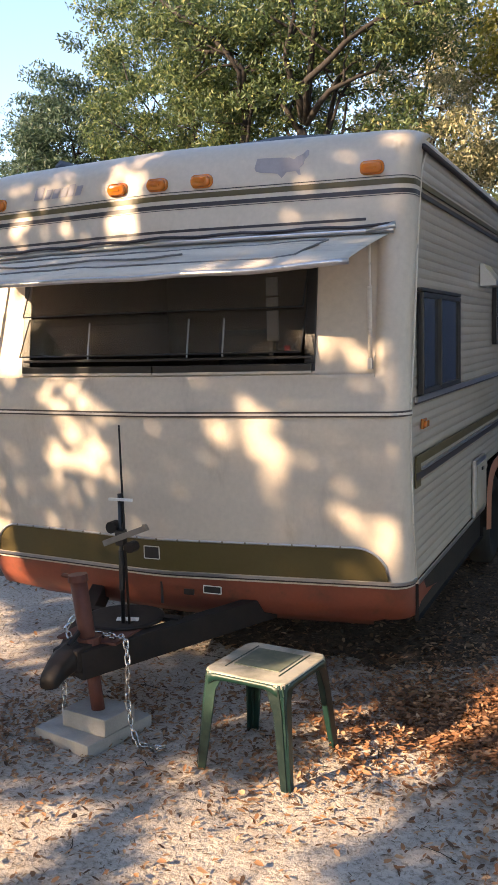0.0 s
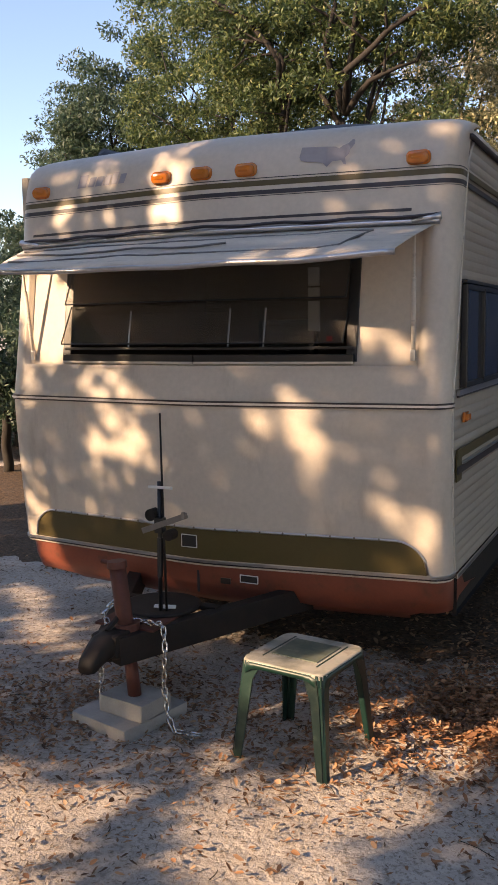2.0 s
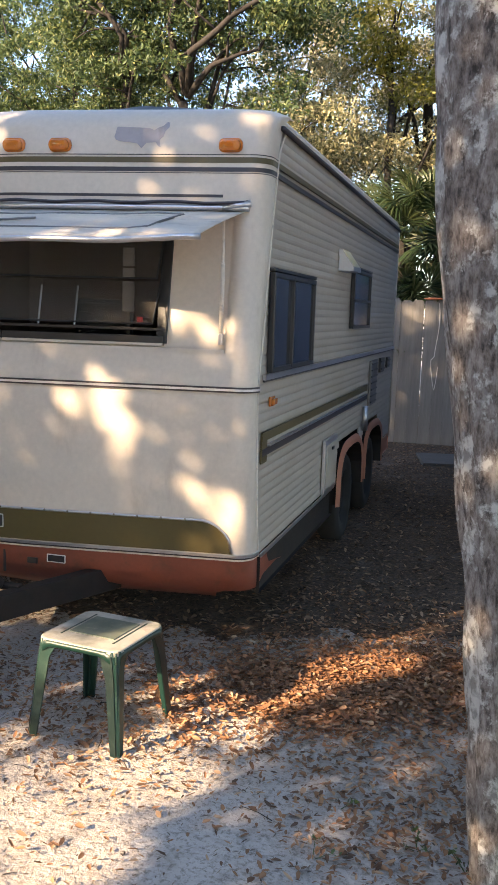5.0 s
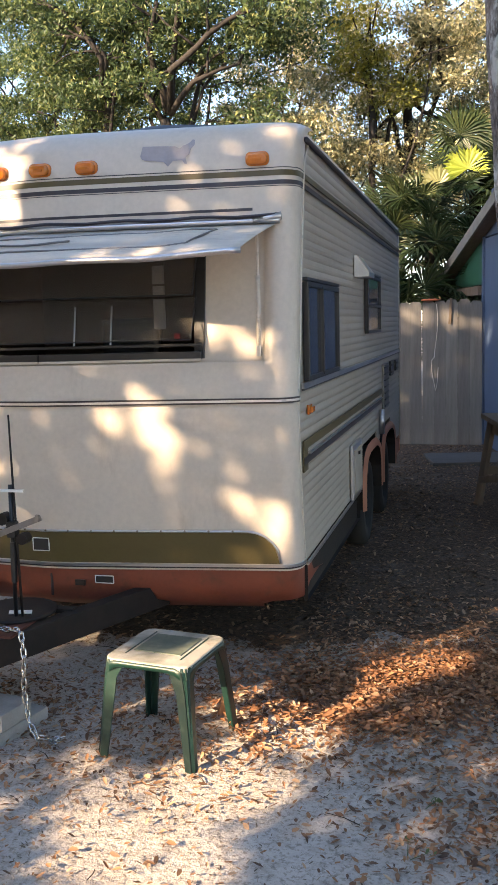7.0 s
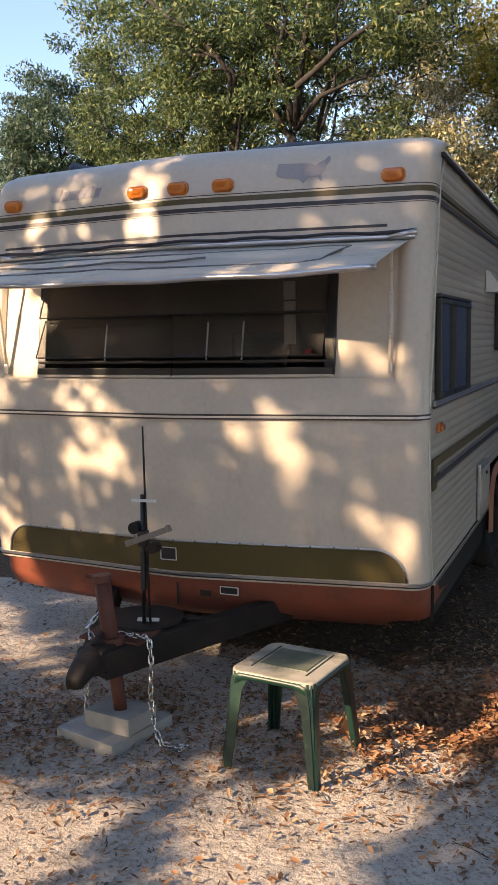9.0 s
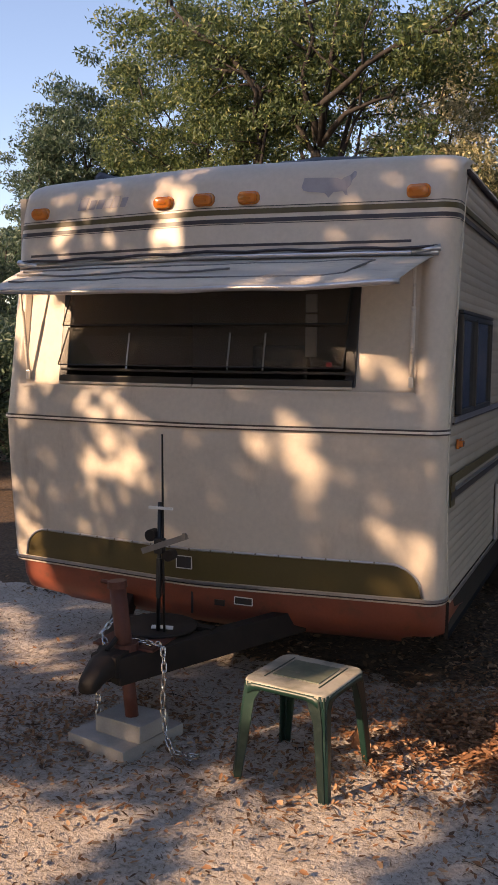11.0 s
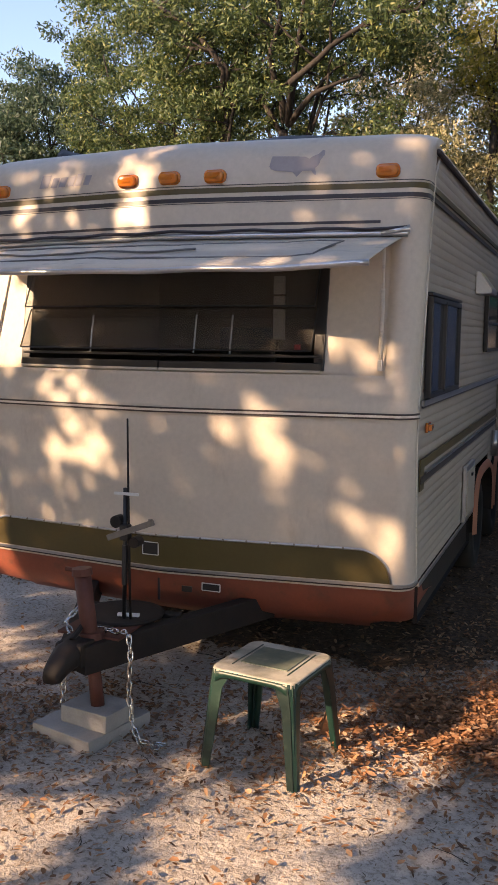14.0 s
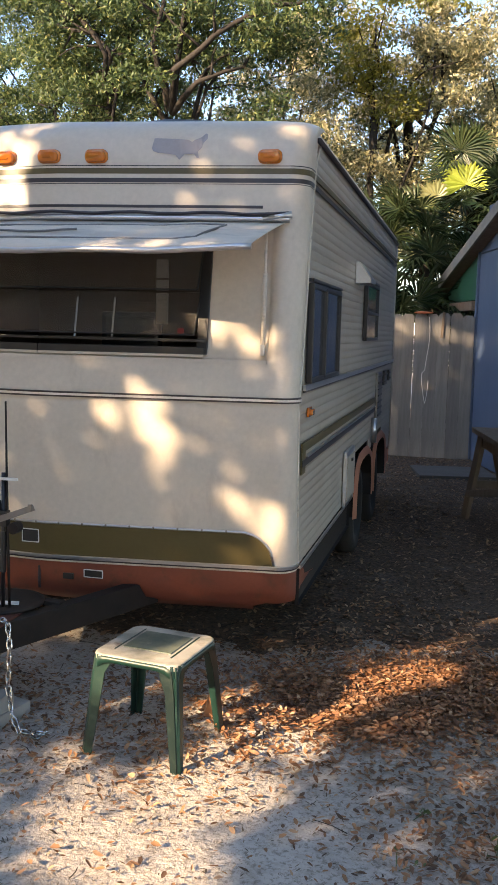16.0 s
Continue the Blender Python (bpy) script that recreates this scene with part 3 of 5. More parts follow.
# the dim cabin behind the window
def cabin():
    bm = bmesh.new()
    x0, x1, y0, y1, z0, z1 = -1.14, 1.14, 0.27, 2.2, 0.9, 2.42
    corners = [(x0, y0, z0), (x1, y0, z0), (x1, y1, z0), (x0, y1, z0), (x0, y0, z1), (x1, y0, z1), (x1, y1, z1), (x0, y1, z1)]
    vs = [bm.verts.new(c) for c in corners]
    for q in ((0, 1, 2, 3), (4, 5, 6, 7), (1, 2, 6, 5), (2, 3, 7, 6), (3, 0, 4, 7)):
        bm.faces.new([vs[i] for i in q])
    part("cabin_lining", bm, INTERIOR, trailer, "dark wood panelling inside")
    part("dinette_shelf", box(0, 0.47, 1.50, 2.2, 0.5, 0.04, 0.01), INTERIOR, trailer, "dark shelf inside the window")
    for z, hh in ((1.955, 0.09), (1.875, 0.05), (1.76, 0.15)):
        part("curtain", box(0.47, 0.33, z, 0.062, 0.012, hh, 0.004), CURTAIN, trailer, "pale strip of curtain inside")
    part("seat_back", box(0.15, 0.75, 1.62, 0.34, 0.08, 0.26, 0.03), SCREEN, trailer, "dark seat back inside")


cabin()


# awning over the front window
def awning():
    aw = thing("window_awning", "dented white aluminium awning propped open over the front window", "awning")
    rail = [face(x, 2.165, 0.02, False) for x in np.linspace(-1.15, 1.15, 24)]
    part("hinge_rail", tube(rail, 0.016, 8), ALU, aw, "dull aluminium hinge rail", True)
    part("rail_lip", tube([v + Vector((0, -0.012, 0.022 + 0.004 * math.sin(i * 1.7))) for i, v in enumerate(rail)], 0.008, 6), BLACKLINE, aw)
    xs = np.linspace(-1, 1, 41)
    bm = bmesh.new()
    prof = [(0.0, 0.0), (0.14, 0.0), (0.16, 0.007), (0.44, 0.008), (0.46, 0.0), (0.66, 0.0), (0.68, 0.007), (0.88, 0.007), (0.90, 0.0), (1.0, -0.002), (1.0, -0.03)]
    rows = []
    for s, lift in prof:
        row = []
        for k, u in enumerate(xs):
            back = face(1.13 * u, 2.15, 0.02, False)
            frontp = Vector((0.09 + 1.01 * u, -0.415, 1.995 + 0.014 * abs(u)))
            p = back.lerp(frontp, s)
            dent = 0.010 * noise.noise((u * 5, s * 3, 1.0)) + (0.012 * noise.noise((u * 2.5, 7, 2)) if s > 0.5 else 0)
            p.z += (lift if 2 < k < 38 else 0) + dent * min(1, 6 * (1 - abs(u))) + 0.02 * s * (1 - s)
            row.append(bm.verts.new(p))
        rows.append(row)
    for a, b in zip(rows, rows[1:]):
        for i in range(len(xs) - 1):
            bm.faces.new((a[i], a[i + 1], b[i + 1], b[i]))
    sheet = part("awning_sheet", bm, AWNING, aw, "dented white ribbed aluminium sheet", True)
    so = sheet.modifiers.new("thickness", 'SOLIDIFY')
    so.thickness = 0.003
    # folded seams that frame the long panel of the sheet
    for sa, sb, ua, ub in ((0.30, 0.30, -0.95, 0.80), (0.80, 0.80, -0.95, 0.74), (0.30, 0.80, 0.80, 0.74), (0.52, 0.55, -0.95, 0.2)):
        line = []
        for q in np.linspace(0, 1, 18):
            u, st = ua + (ub - ua) * q, sa + (sb - sa) * q
            p = face(1.13 * u, 2.15, 0.02, False).lerp(Vector((0.09 + 1.01 * u, -0.415, 1.995 + 0.014 * abs(u))), st)
            dent = 0.010 * noise.noise((u * 5, st * 3, 1.0)) + (0.012 * noise.noise((u * 2.5, 7, 2)) if st > 0.5 else 0)
            line.append(p + Vector((0, 0, 0.008 + dent * min(1, 6 * (1 - abs(u))) + 0.02 * st * (1 - st))))
        part("seam", tube(line, 0.0055, 6), STEELGREY, sheet, "dark folded seam")
    edge = [Vector((0.09 + 1.01 * u, -0.418, 1.976 + 0.014 * abs(u) + 0.012 * noise.noise((u * 2.5, 7, 2)))) for u in xs]
    part("front_rail", tube(edge, 0.013, 8), ALU, aw, "bent front rail", True)
    for sx in (1, -1):
        c = face(1.13 * sx, 2.185, 0.03, False)
        part("end_bracket", tube([c + Vector((-0.10 * sx, -0.01, -0.02)), c + Vector((0.03 * sx, 0, 0.0))], [0.012, 0.017], 8), ALU, aw, "", True)
        a, b = Vector((1.072 * sx, -0.02, 2.10)), face(1.056 * sx, 1.575, 0.02)
        part("strut", tube([a, a.lerp(b, 0.35), b], [0.007, 0.007, 0.007], 8), AWNING, aw, "thin aluminium strut", True)
        part("strut_sleeve", tube([a.lerp(b, 0.35), b], 0.0105, 8), AWNING, aw, "", True)
        part("strut_foot", box(b.x, b.y - 0.003, b.z, 0.022, 0.02, 0.05, 0.004), ALU, aw)


awning()


# body behind the cap: rear wall, roof, left wall, right siding
def shell():
    def prism(name, pts_xz, y0, y1, material, label, smooth=False):
        bm = bmesh.new()
        a = [bm.verts.new((x, y0, z)) for x, z in pts_xz]
        b = [bm.verts.new((x, y1, z)) for x, z in pts_xz]
        n = len(pts_xz)
        for i in range(n):
            bm.faces.new((a[i], a[(i + 1) % n], b[(i + 1) % n], b[i]))
        bm.faces.new(a[::-1])
        bm.faces.new(b)
        return part(name, bm, material, trailer, label, smooth)
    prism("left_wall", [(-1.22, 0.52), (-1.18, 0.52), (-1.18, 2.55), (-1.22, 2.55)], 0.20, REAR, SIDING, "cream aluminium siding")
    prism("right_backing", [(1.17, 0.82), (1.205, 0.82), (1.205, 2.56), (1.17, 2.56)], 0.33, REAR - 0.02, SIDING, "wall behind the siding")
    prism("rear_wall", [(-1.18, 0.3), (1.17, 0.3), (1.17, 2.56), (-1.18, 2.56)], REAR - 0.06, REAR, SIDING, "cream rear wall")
    roof = [(1.22, 2.555), (1.217, 2.605), (1.19, 2.635), (1.12, 2.652), (0, 2.664), (-1.12, 2.652), (-1.19, 2.635), (-1.217, 2.605), (-1.22, 2.555)]
    prism("roof", roof, 0.44, REAR + 0.01, CREAM, "cream rounded roof edge")
    prism("floor_frame", [(-1.1, 0.29), (1.1, 0.29), (1.1, 0.36), (-1.1, 0.36)], 0.45, REAR - 0.05, STEEL, "dark chassis underside")
    # rear corner post
    part("rear_corner", tube([(1.205, REAR, 0.5), (1.205, REAR, 2.56)], 0.022, 8), SIDING, trailer, "rounded rear corner", True)
    # seam moulding between cap and siding
    line = [(HALF + 0.002, front_y(z) + cap_reach(z) + (0.06 * max(0, (z - 2.45) / 0.1) if z > 2.45 else 0), z) for z in np.linspace(0.53, 2.565, 40)]
    part("seam_moulding", tube(line, 0.005, 6), AWNING, trailer, "aluminium seam moulding", True)
    # roof edge gutter
    part("gutter", tube([(HALF + 0.008, 0.37, 2.562), (HALF + 0.008, REAR, 2.55)], 0.014, 6), BLACKLINE, trailer, "dark roof edge moulding", True)
    # rooftop vents
    part("roof_vent", box(0.75, 3.7, 2.72, 0.36, 0.42, 0.11, 0.02), WHITE, trailer, "low white roof vent")
    # a black tarpaulin: a lump near the left edge, and the long fold over the middle of the roof
    for x0, x1, y, z0, z1 in ((-1.08, -0.72, 0.80, 2.64, 2.80), (-0.05, 0.62, 0.95, 2.65, 2.815)):
        bm = bmesh.new()
        rows = []
        for t in np.linspace(0, 1, 14):
            x = x0 + (x1 - x0) * t
            h = (z1 - z0) * (1 - t) ** 0.6 if x0 < -0.5 else (z1 - z0) * (0.86 + 0.14 * math.sin(math.pi * t))
            h = max(0.02, h + 0.008 * noise.noise((x * 9, y, 0)))
            rows.append([bm.verts.new((x, y + dy, z0 + h * k)) for dy, k in ((-0.10, 0), (-0.05, 0.75), (0.0, 1.0), (0.10, 0.8), (0.22, 0))])
        for a, b in zip(rows, rows[1:]):
            for i in range(5):
                bm.faces.new((a[i], a[(i + 1) % 5], b[(i + 1) % 5], b[i]))
        bm.faces.new(rows[0])
        bm.faces.new(rows[-1][::-1])
        part("tarpaulin", bm, BLACK, trailer, "black tarpaulin folded on the roof", True)


shell()


def siding():
    """Lapped ribs of the right wall, broken by the wheel openings."""
    step = 0.046
    z = 0.535
    while z < 2.54:
        spans = [(front_y(z + step / 2) + cap_reach(z + step / 2) + 0.003 + (0.07 * (z - 2.42) / 0.1 if z > 2.42 else 0), REAR)]
        if z < 0.80:
            s = spans[0][0]
            k = max(0.0, (z - 0.62) / 0.18)
            spans = [(s, 2.20 + 0.22 * k), (3.36 - 0.13 * k, 3.44 + 0.13 * k), (4.52 - 0.2 * k, REAR)]
        for a, b in spans:
            bm = bmesh.new()
            prof = [(0.0, 0.0), (0.0, 0.006), (step * 0.2, 0.0092), (step * 0.45, 0.0105), (step * 0.75, 0.0085), (step * 0.985, 0.006), (step * 0.985, 0.0)]
            rows = [[bm.verts.new((HALF - 0.014 + o, y, z + dz)) for dz, o in prof] for y in (a, b)]
            for i in range(len(prof) - 1):
                bm.faces.new((rows[0][i], rows[0][i + 1], rows[1][i + 1], rows[1][i]))
            bm.faces.new(rows[0])
            bm.faces.new(rows[1][::-1])
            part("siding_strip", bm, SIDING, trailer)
        z += step


siding()


def side_band(name, z0, z1, y0, y1, out, material, label, z0b=None, z1b=None):
    z0b, z1b = z0b or z0, z1b or z1
    bm = bmesh.new()
    v = [bm.verts.new(c) for c in ((HALF, y0, z0), (HALF, y1, z0b), (HALF, y1, z1b), (HALF, y0, z1), (HALF + out, y0, z0), (HALF + out, y1, z0b), (HALF + out, y1, z1b), (HALF + out, y0, z1))]
    for q in ((4, 5, 6, 7), (0, 4, 7, 3), (1, 2, 6, 5), (0, 1, 5, 4), (3, 7, 6, 2)):
        bm.faces.new([v[i] for i in q])
    return part(name, bm, material, trailer, label)


side_band("side_stripe", 2.372, 2.398, 0.335, REAR, 0.007, OLIVE, "olive stripe")
side_band("side_stripe", 2.328, 2.350, 0.33, REAR, 0.007, BLACKLINE, "dark stripe")
side_band("side_belt", 1.386, 1.412, 0.19, REAR, 0.014, ALU, "aluminium belt moulding")
side_band("side_belt_line", 1.376, 1.386, 0.19, REAR, 0.008, BLACKLINE, "dark line")
side_band("band", 1.092, 1.135, 0.19, 3.55, 0.008, OLIVE, "olive band")
side_band("band", 1.02, 1.055, 0.19, 3.55, 0.009, BLACKLINE, "dark band")
side_band("band_edge", 1.058, 1.066, 0.30, 3.55, 0.016, ALU, "pale trim between the bands")
side_band("band_end", 0.985, 1.135, 0.185, 0.29, 0.006, OLIVE, "olive band end")
side_band("bottom_rail", 0.515, 0.535, 0.24, 2.19, 0.008, ALU, "aluminium bottom rail")
side_band("access_panel", 0.33, 0.515, 0.25, 2.17, -0.02, STEEL, "dark underbody panel")


def side_window(y0, y1, z0, z1, splits, label):
    w = thing("side_window", label, "")
    w.parent = trailer
    x = HALF + 0.018
    part("pane", box(HALF + 0.010, (y0 + y1) / 2, (z0 + z1) / 2, 0.012, y1 - y0 - 0.02, z1 - z0 - 0.02), SCREEN, w, "dark glass")
    t = 0.024
    for cy, cz, sy, sz in (((y0 + y1) / 2, z0, y1 - y0 + t, t), ((y0 + y1) / 2, z1, y1 - y0 + t, t), (y0, (z0 + z1) / 2, t, z1 - z0), (y1, (z0 + z1) / 2, t, z1 - z0)):
        part("frame", box(x - 0.004, cy, cz, 0.03, sy, sz, 0.004), BLACK, w)
    for s, vertical in splits:
        if vertical:
            part("mullion", box(x, y0 + s * (y1 - y0), (z0 + z1) / 2, 0.03, 0.025, z1 - z0, 0.003), BLACK, w)
        else:
            part("mullion", box(x, (y0 + y1) / 2, z0 + s * (z1 - z0), 0.03, y1 - y0, 0.02, 0.003), BLACK, w)
    part("drip_cap", box(HALF + 0.014, (y0 + y1) / 2, z1 + 0.024, 0.028, y1 - y0 + 0.05, 0.016, 0.003), BLACK, w)


side_window(0.265, 1.19, 1.43, 1.88, [(0.42, True)], "black framed sliding side window")
side_window(2.56, 3.36, 1.62, 2.02, [(0.48, False)], "small black framed side window")


def side_details():
    # range hood vent
    bm = bmesh.new()
    pts = [(0, 0), (0.0, 0.14), (0.02, 0.14), (0.10, 0.03), (0.10, 0.0)]
    a = [bm.verts.new((HALF + x, 2.02, 1.99 + z)) for x, z in pts]
    b = [bm.verts.new((HALF + x, 2.32, 1.99 + z)) for x, z in pts]
    for i in range(len(pts)):
        bm.faces.new((a[i], a[(i + 1) % len(pts)], b[(i + 1) % len(pts)], b[i]))
    bm.faces.new(a)
    bm.faces.new(b)
    part("hood_vent", bm, ALU, trailer, "small aluminium hood vent")
    # cargo hatch
    h = part("hatch", box(HALF + 0.012, 1.94, 0.72, 0.022, 0.42, 0.36, 0.006), ALU, trailer, "pale framed service hatch")
    part("hatch_door", box(HALF + 0.02, 1.94, 0.72, 0.02, 0.35, 0.29, 0.004), SIDING, h)
    part("latch", box(HALF + 0.034, 1.94, 0.83, 0.012, 0.05, 0.02, 0.003), BLACK, h)
    # refrigerator grilles at the back
    for y0, y1, z0, z1 in ((3.66, 4.02, 0.95, 1.33), (4.25, 4.5, 1.20, 1.33), (4.72, 4.9, 1.22, 1.32)):
        g = part("grille", box(HALF + 0.008, (y0 + y1) / 2, (z0 + z1) / 2, 0.02, y1 - y0, z1 - z0, 0.004), STEELGREY if y0 < 4 else BLACK, trailer, "vent grille")
        n = max(2, int((z1 - z0) / 0.05))
        for k in range(n):
            part("louvre", box(HALF + 0.02, (y0 + y1) / 2, z0 + (k + 0.5) * (z1 - z0) / n, 0.012, y1 - y0 - 0.03, 0.012), BLACKLINE, g)
    # wheel openings: faded orange lips
    for yc in (2.80, 3.98):
        lip = []
        for k in range(15):
            w = math.pi * k / 14
            y = yc - 0.56 * math.copysign(abs(math.cos(w)) ** 0.6, math.cos(w))
            z = 0.40 + 0.40 * math.sin(w) ** 0.6 if 0 < k < 14 else 0.36
            lip.append(Vector((HALF + 0.012, y, z)))
        bm = bmesh.new()
        ins = [Vector((HALF + 0.03, yc + (p.y - yc) * 0.86, 0.36 + (p.z - 0.36) * 0.86)) for p in lip]
        deep = [Vector((HALF - 0.22, p.y, p.z)) for p in ins]
        rows = [[bm.verts.new(p) for p in r] for r in (lip, [Vector((HALF + 0.038, (a.y + b.y) / 2, (a.z + b.z) / 2)) for a, b in zip(lip, ins)], ins)]
        for a, b in zip(rows, rows[1:]):
            for i in range(14):
                bm.faces.new((a[i], a[i + 1], b[i + 1], b[i]))
        f = part("fender", bm, PINK, trailer, "faded orange wheel arch lip", True)
        bm = bmesh.new()
        rows = [[bm.verts.new(p) for p in r] for r in (ins, deep)]
        for i in range(14):
            bm.faces.new((rows[0][i], rows[0][i + 1], rows[1][i + 1], rows[1][i]))
        bm.faces.new(rows[1])
        part("wheel_well", bm, STEEL, f, "dark wheel well")
        # wheel
        v, fc = [], []
        prof = [(0.13, 0.0), (0.20, 0.015), (0.21, 0.05), (0.30, 0.055), (0.335, 0.03), (0.34, -0.03), (0.335, -0.09), (0.30, -0.12), (0.2, -0.12)]
        for k in range(28):
            w = 2 * math.pi * k / 28
            v += [(HALF - 0.07 + o, yc + r * math.cos(w), 0.335 + r * math.sin(w)) for r, o in prof]
        m = len(prof)
        fc = [(k * m + i, k * m + i + 1, ((k + 1) % 28) * m + i + 1, ((k + 1) % 28) * m + i) for k in range(28) for i in range(m - 1)]
        wheel = tagged(new("wheel", mesh_from("wheel", v, fc, RUBBER, True)), "dusty black tyre")
        wheel.parent = trailer
        part("rim", tube([(HALF - 0.12, yc, 0.335), (HALF - 0.06, yc, 0.335)], [0.2, 0.15], 20), STEEL, wheel, "dark steel rim")
    side_band("lower_side", 0.37, 0.52, 4.55, REAR, -0.01, PINK, "faded orange lower edge")
    # pipe stub beside the arch
    part("filler_pipe", tube([(HALF + 0.03, 3.34, 0.78), (HALF + 0.03, 3.34, 0.98)], 0.025, 8), ALU, trailer, "pale pipe stub", True)


side_details()


# ---- drawbar, jack, chain, blocks ----
def beam(a, b, wide, high, bevel=0.006):
    a, b = Vector(a), Vector(b)
    d = b - a
    rot = d.to_track_quat('Y', 'Z').to_matrix()
    c = (a + b) / 2
    return box(c.x, c.y, c.z, wide, d.length, high, bevel, rot)


def drawbar():
    d = thing("drawbar", "dark oily steel trailer drawbar with coupler", "drawbar", (0, 0, 0))
    part("right_rail", beam((0.03, -0.86, 0.36), (0.50, 0.16, 0.37), 0.07, 0.12), STEEL, d)
    part("left_rail", beam((-0.03, -0.86, 0.36), (-0.50, 0.16, 0.37), 0.07, 0.12), STEEL, d)
    part("cross_plate", box(0, -0.62, 0.425, 0.30, 0.26, 0.012, 0.003), RUSTSTEEL, d, "rusty top plate")
    part("coupler_neck", beam((0, -0.62, 0.39), (-0.005, -0.90, 0.385), 0.13, 0.10, 0.02), STEEL, d)
    # coupler nose: a rounded socket
    sections = [(-0.84, 0.066, 0.052, 0.392), (-0.92, 0.056, 0.050, 0.385), (-0.97, 0.046, 0.046, 0.368), (-1.01, 0.044, 0.036, 0.345), (-1.035, 0.032, 0.024, 0.338)]
    bm = bmesh.new()
    rings = []
    for y, hw, hh, zc in sections:
        rings.append([bm.verts.new((-0.005 + hw * math.copysign(abs(math.cos(w)) ** 0.6, math.cos(w)), y, zc + hh * math.copysign(abs(math.sin(w)) ** 0.6, math.sin(w)))) for w in np.linspace(0, 2 * math.pi, 14, endpoint=False)])
    for a, b in zip(rings, rings[1:]):
        for k in range(14):
            bm.faces.new((a[k], a[(k + 1) % 14], b[(k + 1) % 14], b[k]))
    bm.faces.new(rings[0])
    bm.faces.new(rings[-1][::-1])
    part("coupler", bm, STEEL, d, "tapered coupler nose", True)
    part("coupler_latch", tube([(-0.01, -0.86, 0.44), (-0.01, -0.78, 0.475), (-0.01, -0.70, 0.455)], 0.012, 6), STEEL, d)
    # gas bottle carrier discs
    for x, y in ((0.0, -0.44),):
        v, f = tube_data([(x, y, 0.428), (x, y, 0.440), (x, y, 0.444)], [0.185, 0.19, 0.17], 28)
        part("carrier_disc", mesh_bm(v, f), STEEL, d, "dark round bottle tray", True)
    part("carrier_bar", box(0, -0.35, 0.424, 0.5, 0.05, 0.02, 0.003), STEEL, d)
    part("white_scrap", box(0.06, -0.50, 0.452, 0.10, 0.035, 0.005, 0.002, Euler((0.1, 0.05, 0.4)).to_matrix()), WHITE, d, "pale scrap on the tray")
    return d


def mesh_bm(v, f):
    bm = bmesh.new()
    vs = [bm.verts.new(p) for p in v]
    for q in f:
        bm.faces.new([vs[i] for i in q])
    return bm


drawbar()


def jack_post():
    j = thing("jack_post", "rust-coloured steel jack post standing on concrete blocks", "jack", (0, 0, 0))
    part("outer_tube", tube([(0.03, -0.755, 0.30), (-0.02, -0.755, 0.70)], 0.036, 14), RUSTSTEEL, j, "", True)
    part("inner_tube", tube([(0.05, -0.755, 0.125), (0.028, -0.755, 0.32)], 0.029, 14), RUSTSTEEL, j, "", True)
    part("cap", tube([(-0.02, -0.755, 0.69), (-0.022, -0.755, 0.72)], [0.044, 0.042], 14), RUSTSTEEL, j)
    part("collar", tube([(0.024, -0.755, 0.42), (0.022, -0.755, 0.45)], 0.055, 14), RUSTSTEEL, j)
    part("crank_arm", tube([(-0.02, -0.755, 0.705), (-0.10, -0.755, 0.71)], 0.010, 6), RUSTSTEEL, j)


jack_post()


def pole_stand():
    """Thin black pole with a clamp, a sloping bracket and a whip on top."""
    p = thing("clamp_pole", "black pole with metal clamp brackets and thin whip", "pole", (0, 0, 0))
    bx, by = 0.075, -0.53
    part("lower_tube", tube([(bx - 0.02, by, 0.44), (bx - 0.01, by, 1.035)], 0.010, 8), BLACK, p, "", True)
    part("rod", tube([(bx + 0.012, by, 0.44), (bx + 0.006, by, 0.75), (bx + 0.002, by, 1.34)], [0.006, 0.006, 0.004], 6), STEEL, p, "thin steel rod", True)
    part("crossbar", box(bx, by - 0.01, 1.01, 0.12, 0.012, 0.012, 0.002), WHITE, p, "pale cross piece")
    part("clamp", box(bx - 0.004, by - 0.012, 0.84, 0.042, 0.04, 0.07, 0.008), BLACK, p)
    part("clamp_wheel", tube([(bx - 0.045, by - 0.03, 0.885), (bx - 0.045, by + 0.02, 0.885)], 0.027, 12), STEEL, p, "round clamp wheel")
    part("clamp_knob", tube([(bx + 0.045, by - 0.03, 0.80), (bx + 0.045, by + 0.02, 0.80)], 0.025, 12), STEEL, p)
    part("bracket", box(bx + 0.03, by - 0.03, 0.855, 0.23, 0.008, 0.026, 0.002, Euler((0, -0.36, 0.15)).to_matrix()), STEELGREY, p, "sloping perforated bracket")
    part("hook", box(bx + 0.135, by - 0.045, 0.90, 0.016, 0.012, 0.03, 0.002), STEELGREY, p)
    part("grip", tube([(bx - 0.017, by, 0.60), (bx - 0.013, by, 0.78)], 0.014, 8), BLACK, p)


pole_stand()


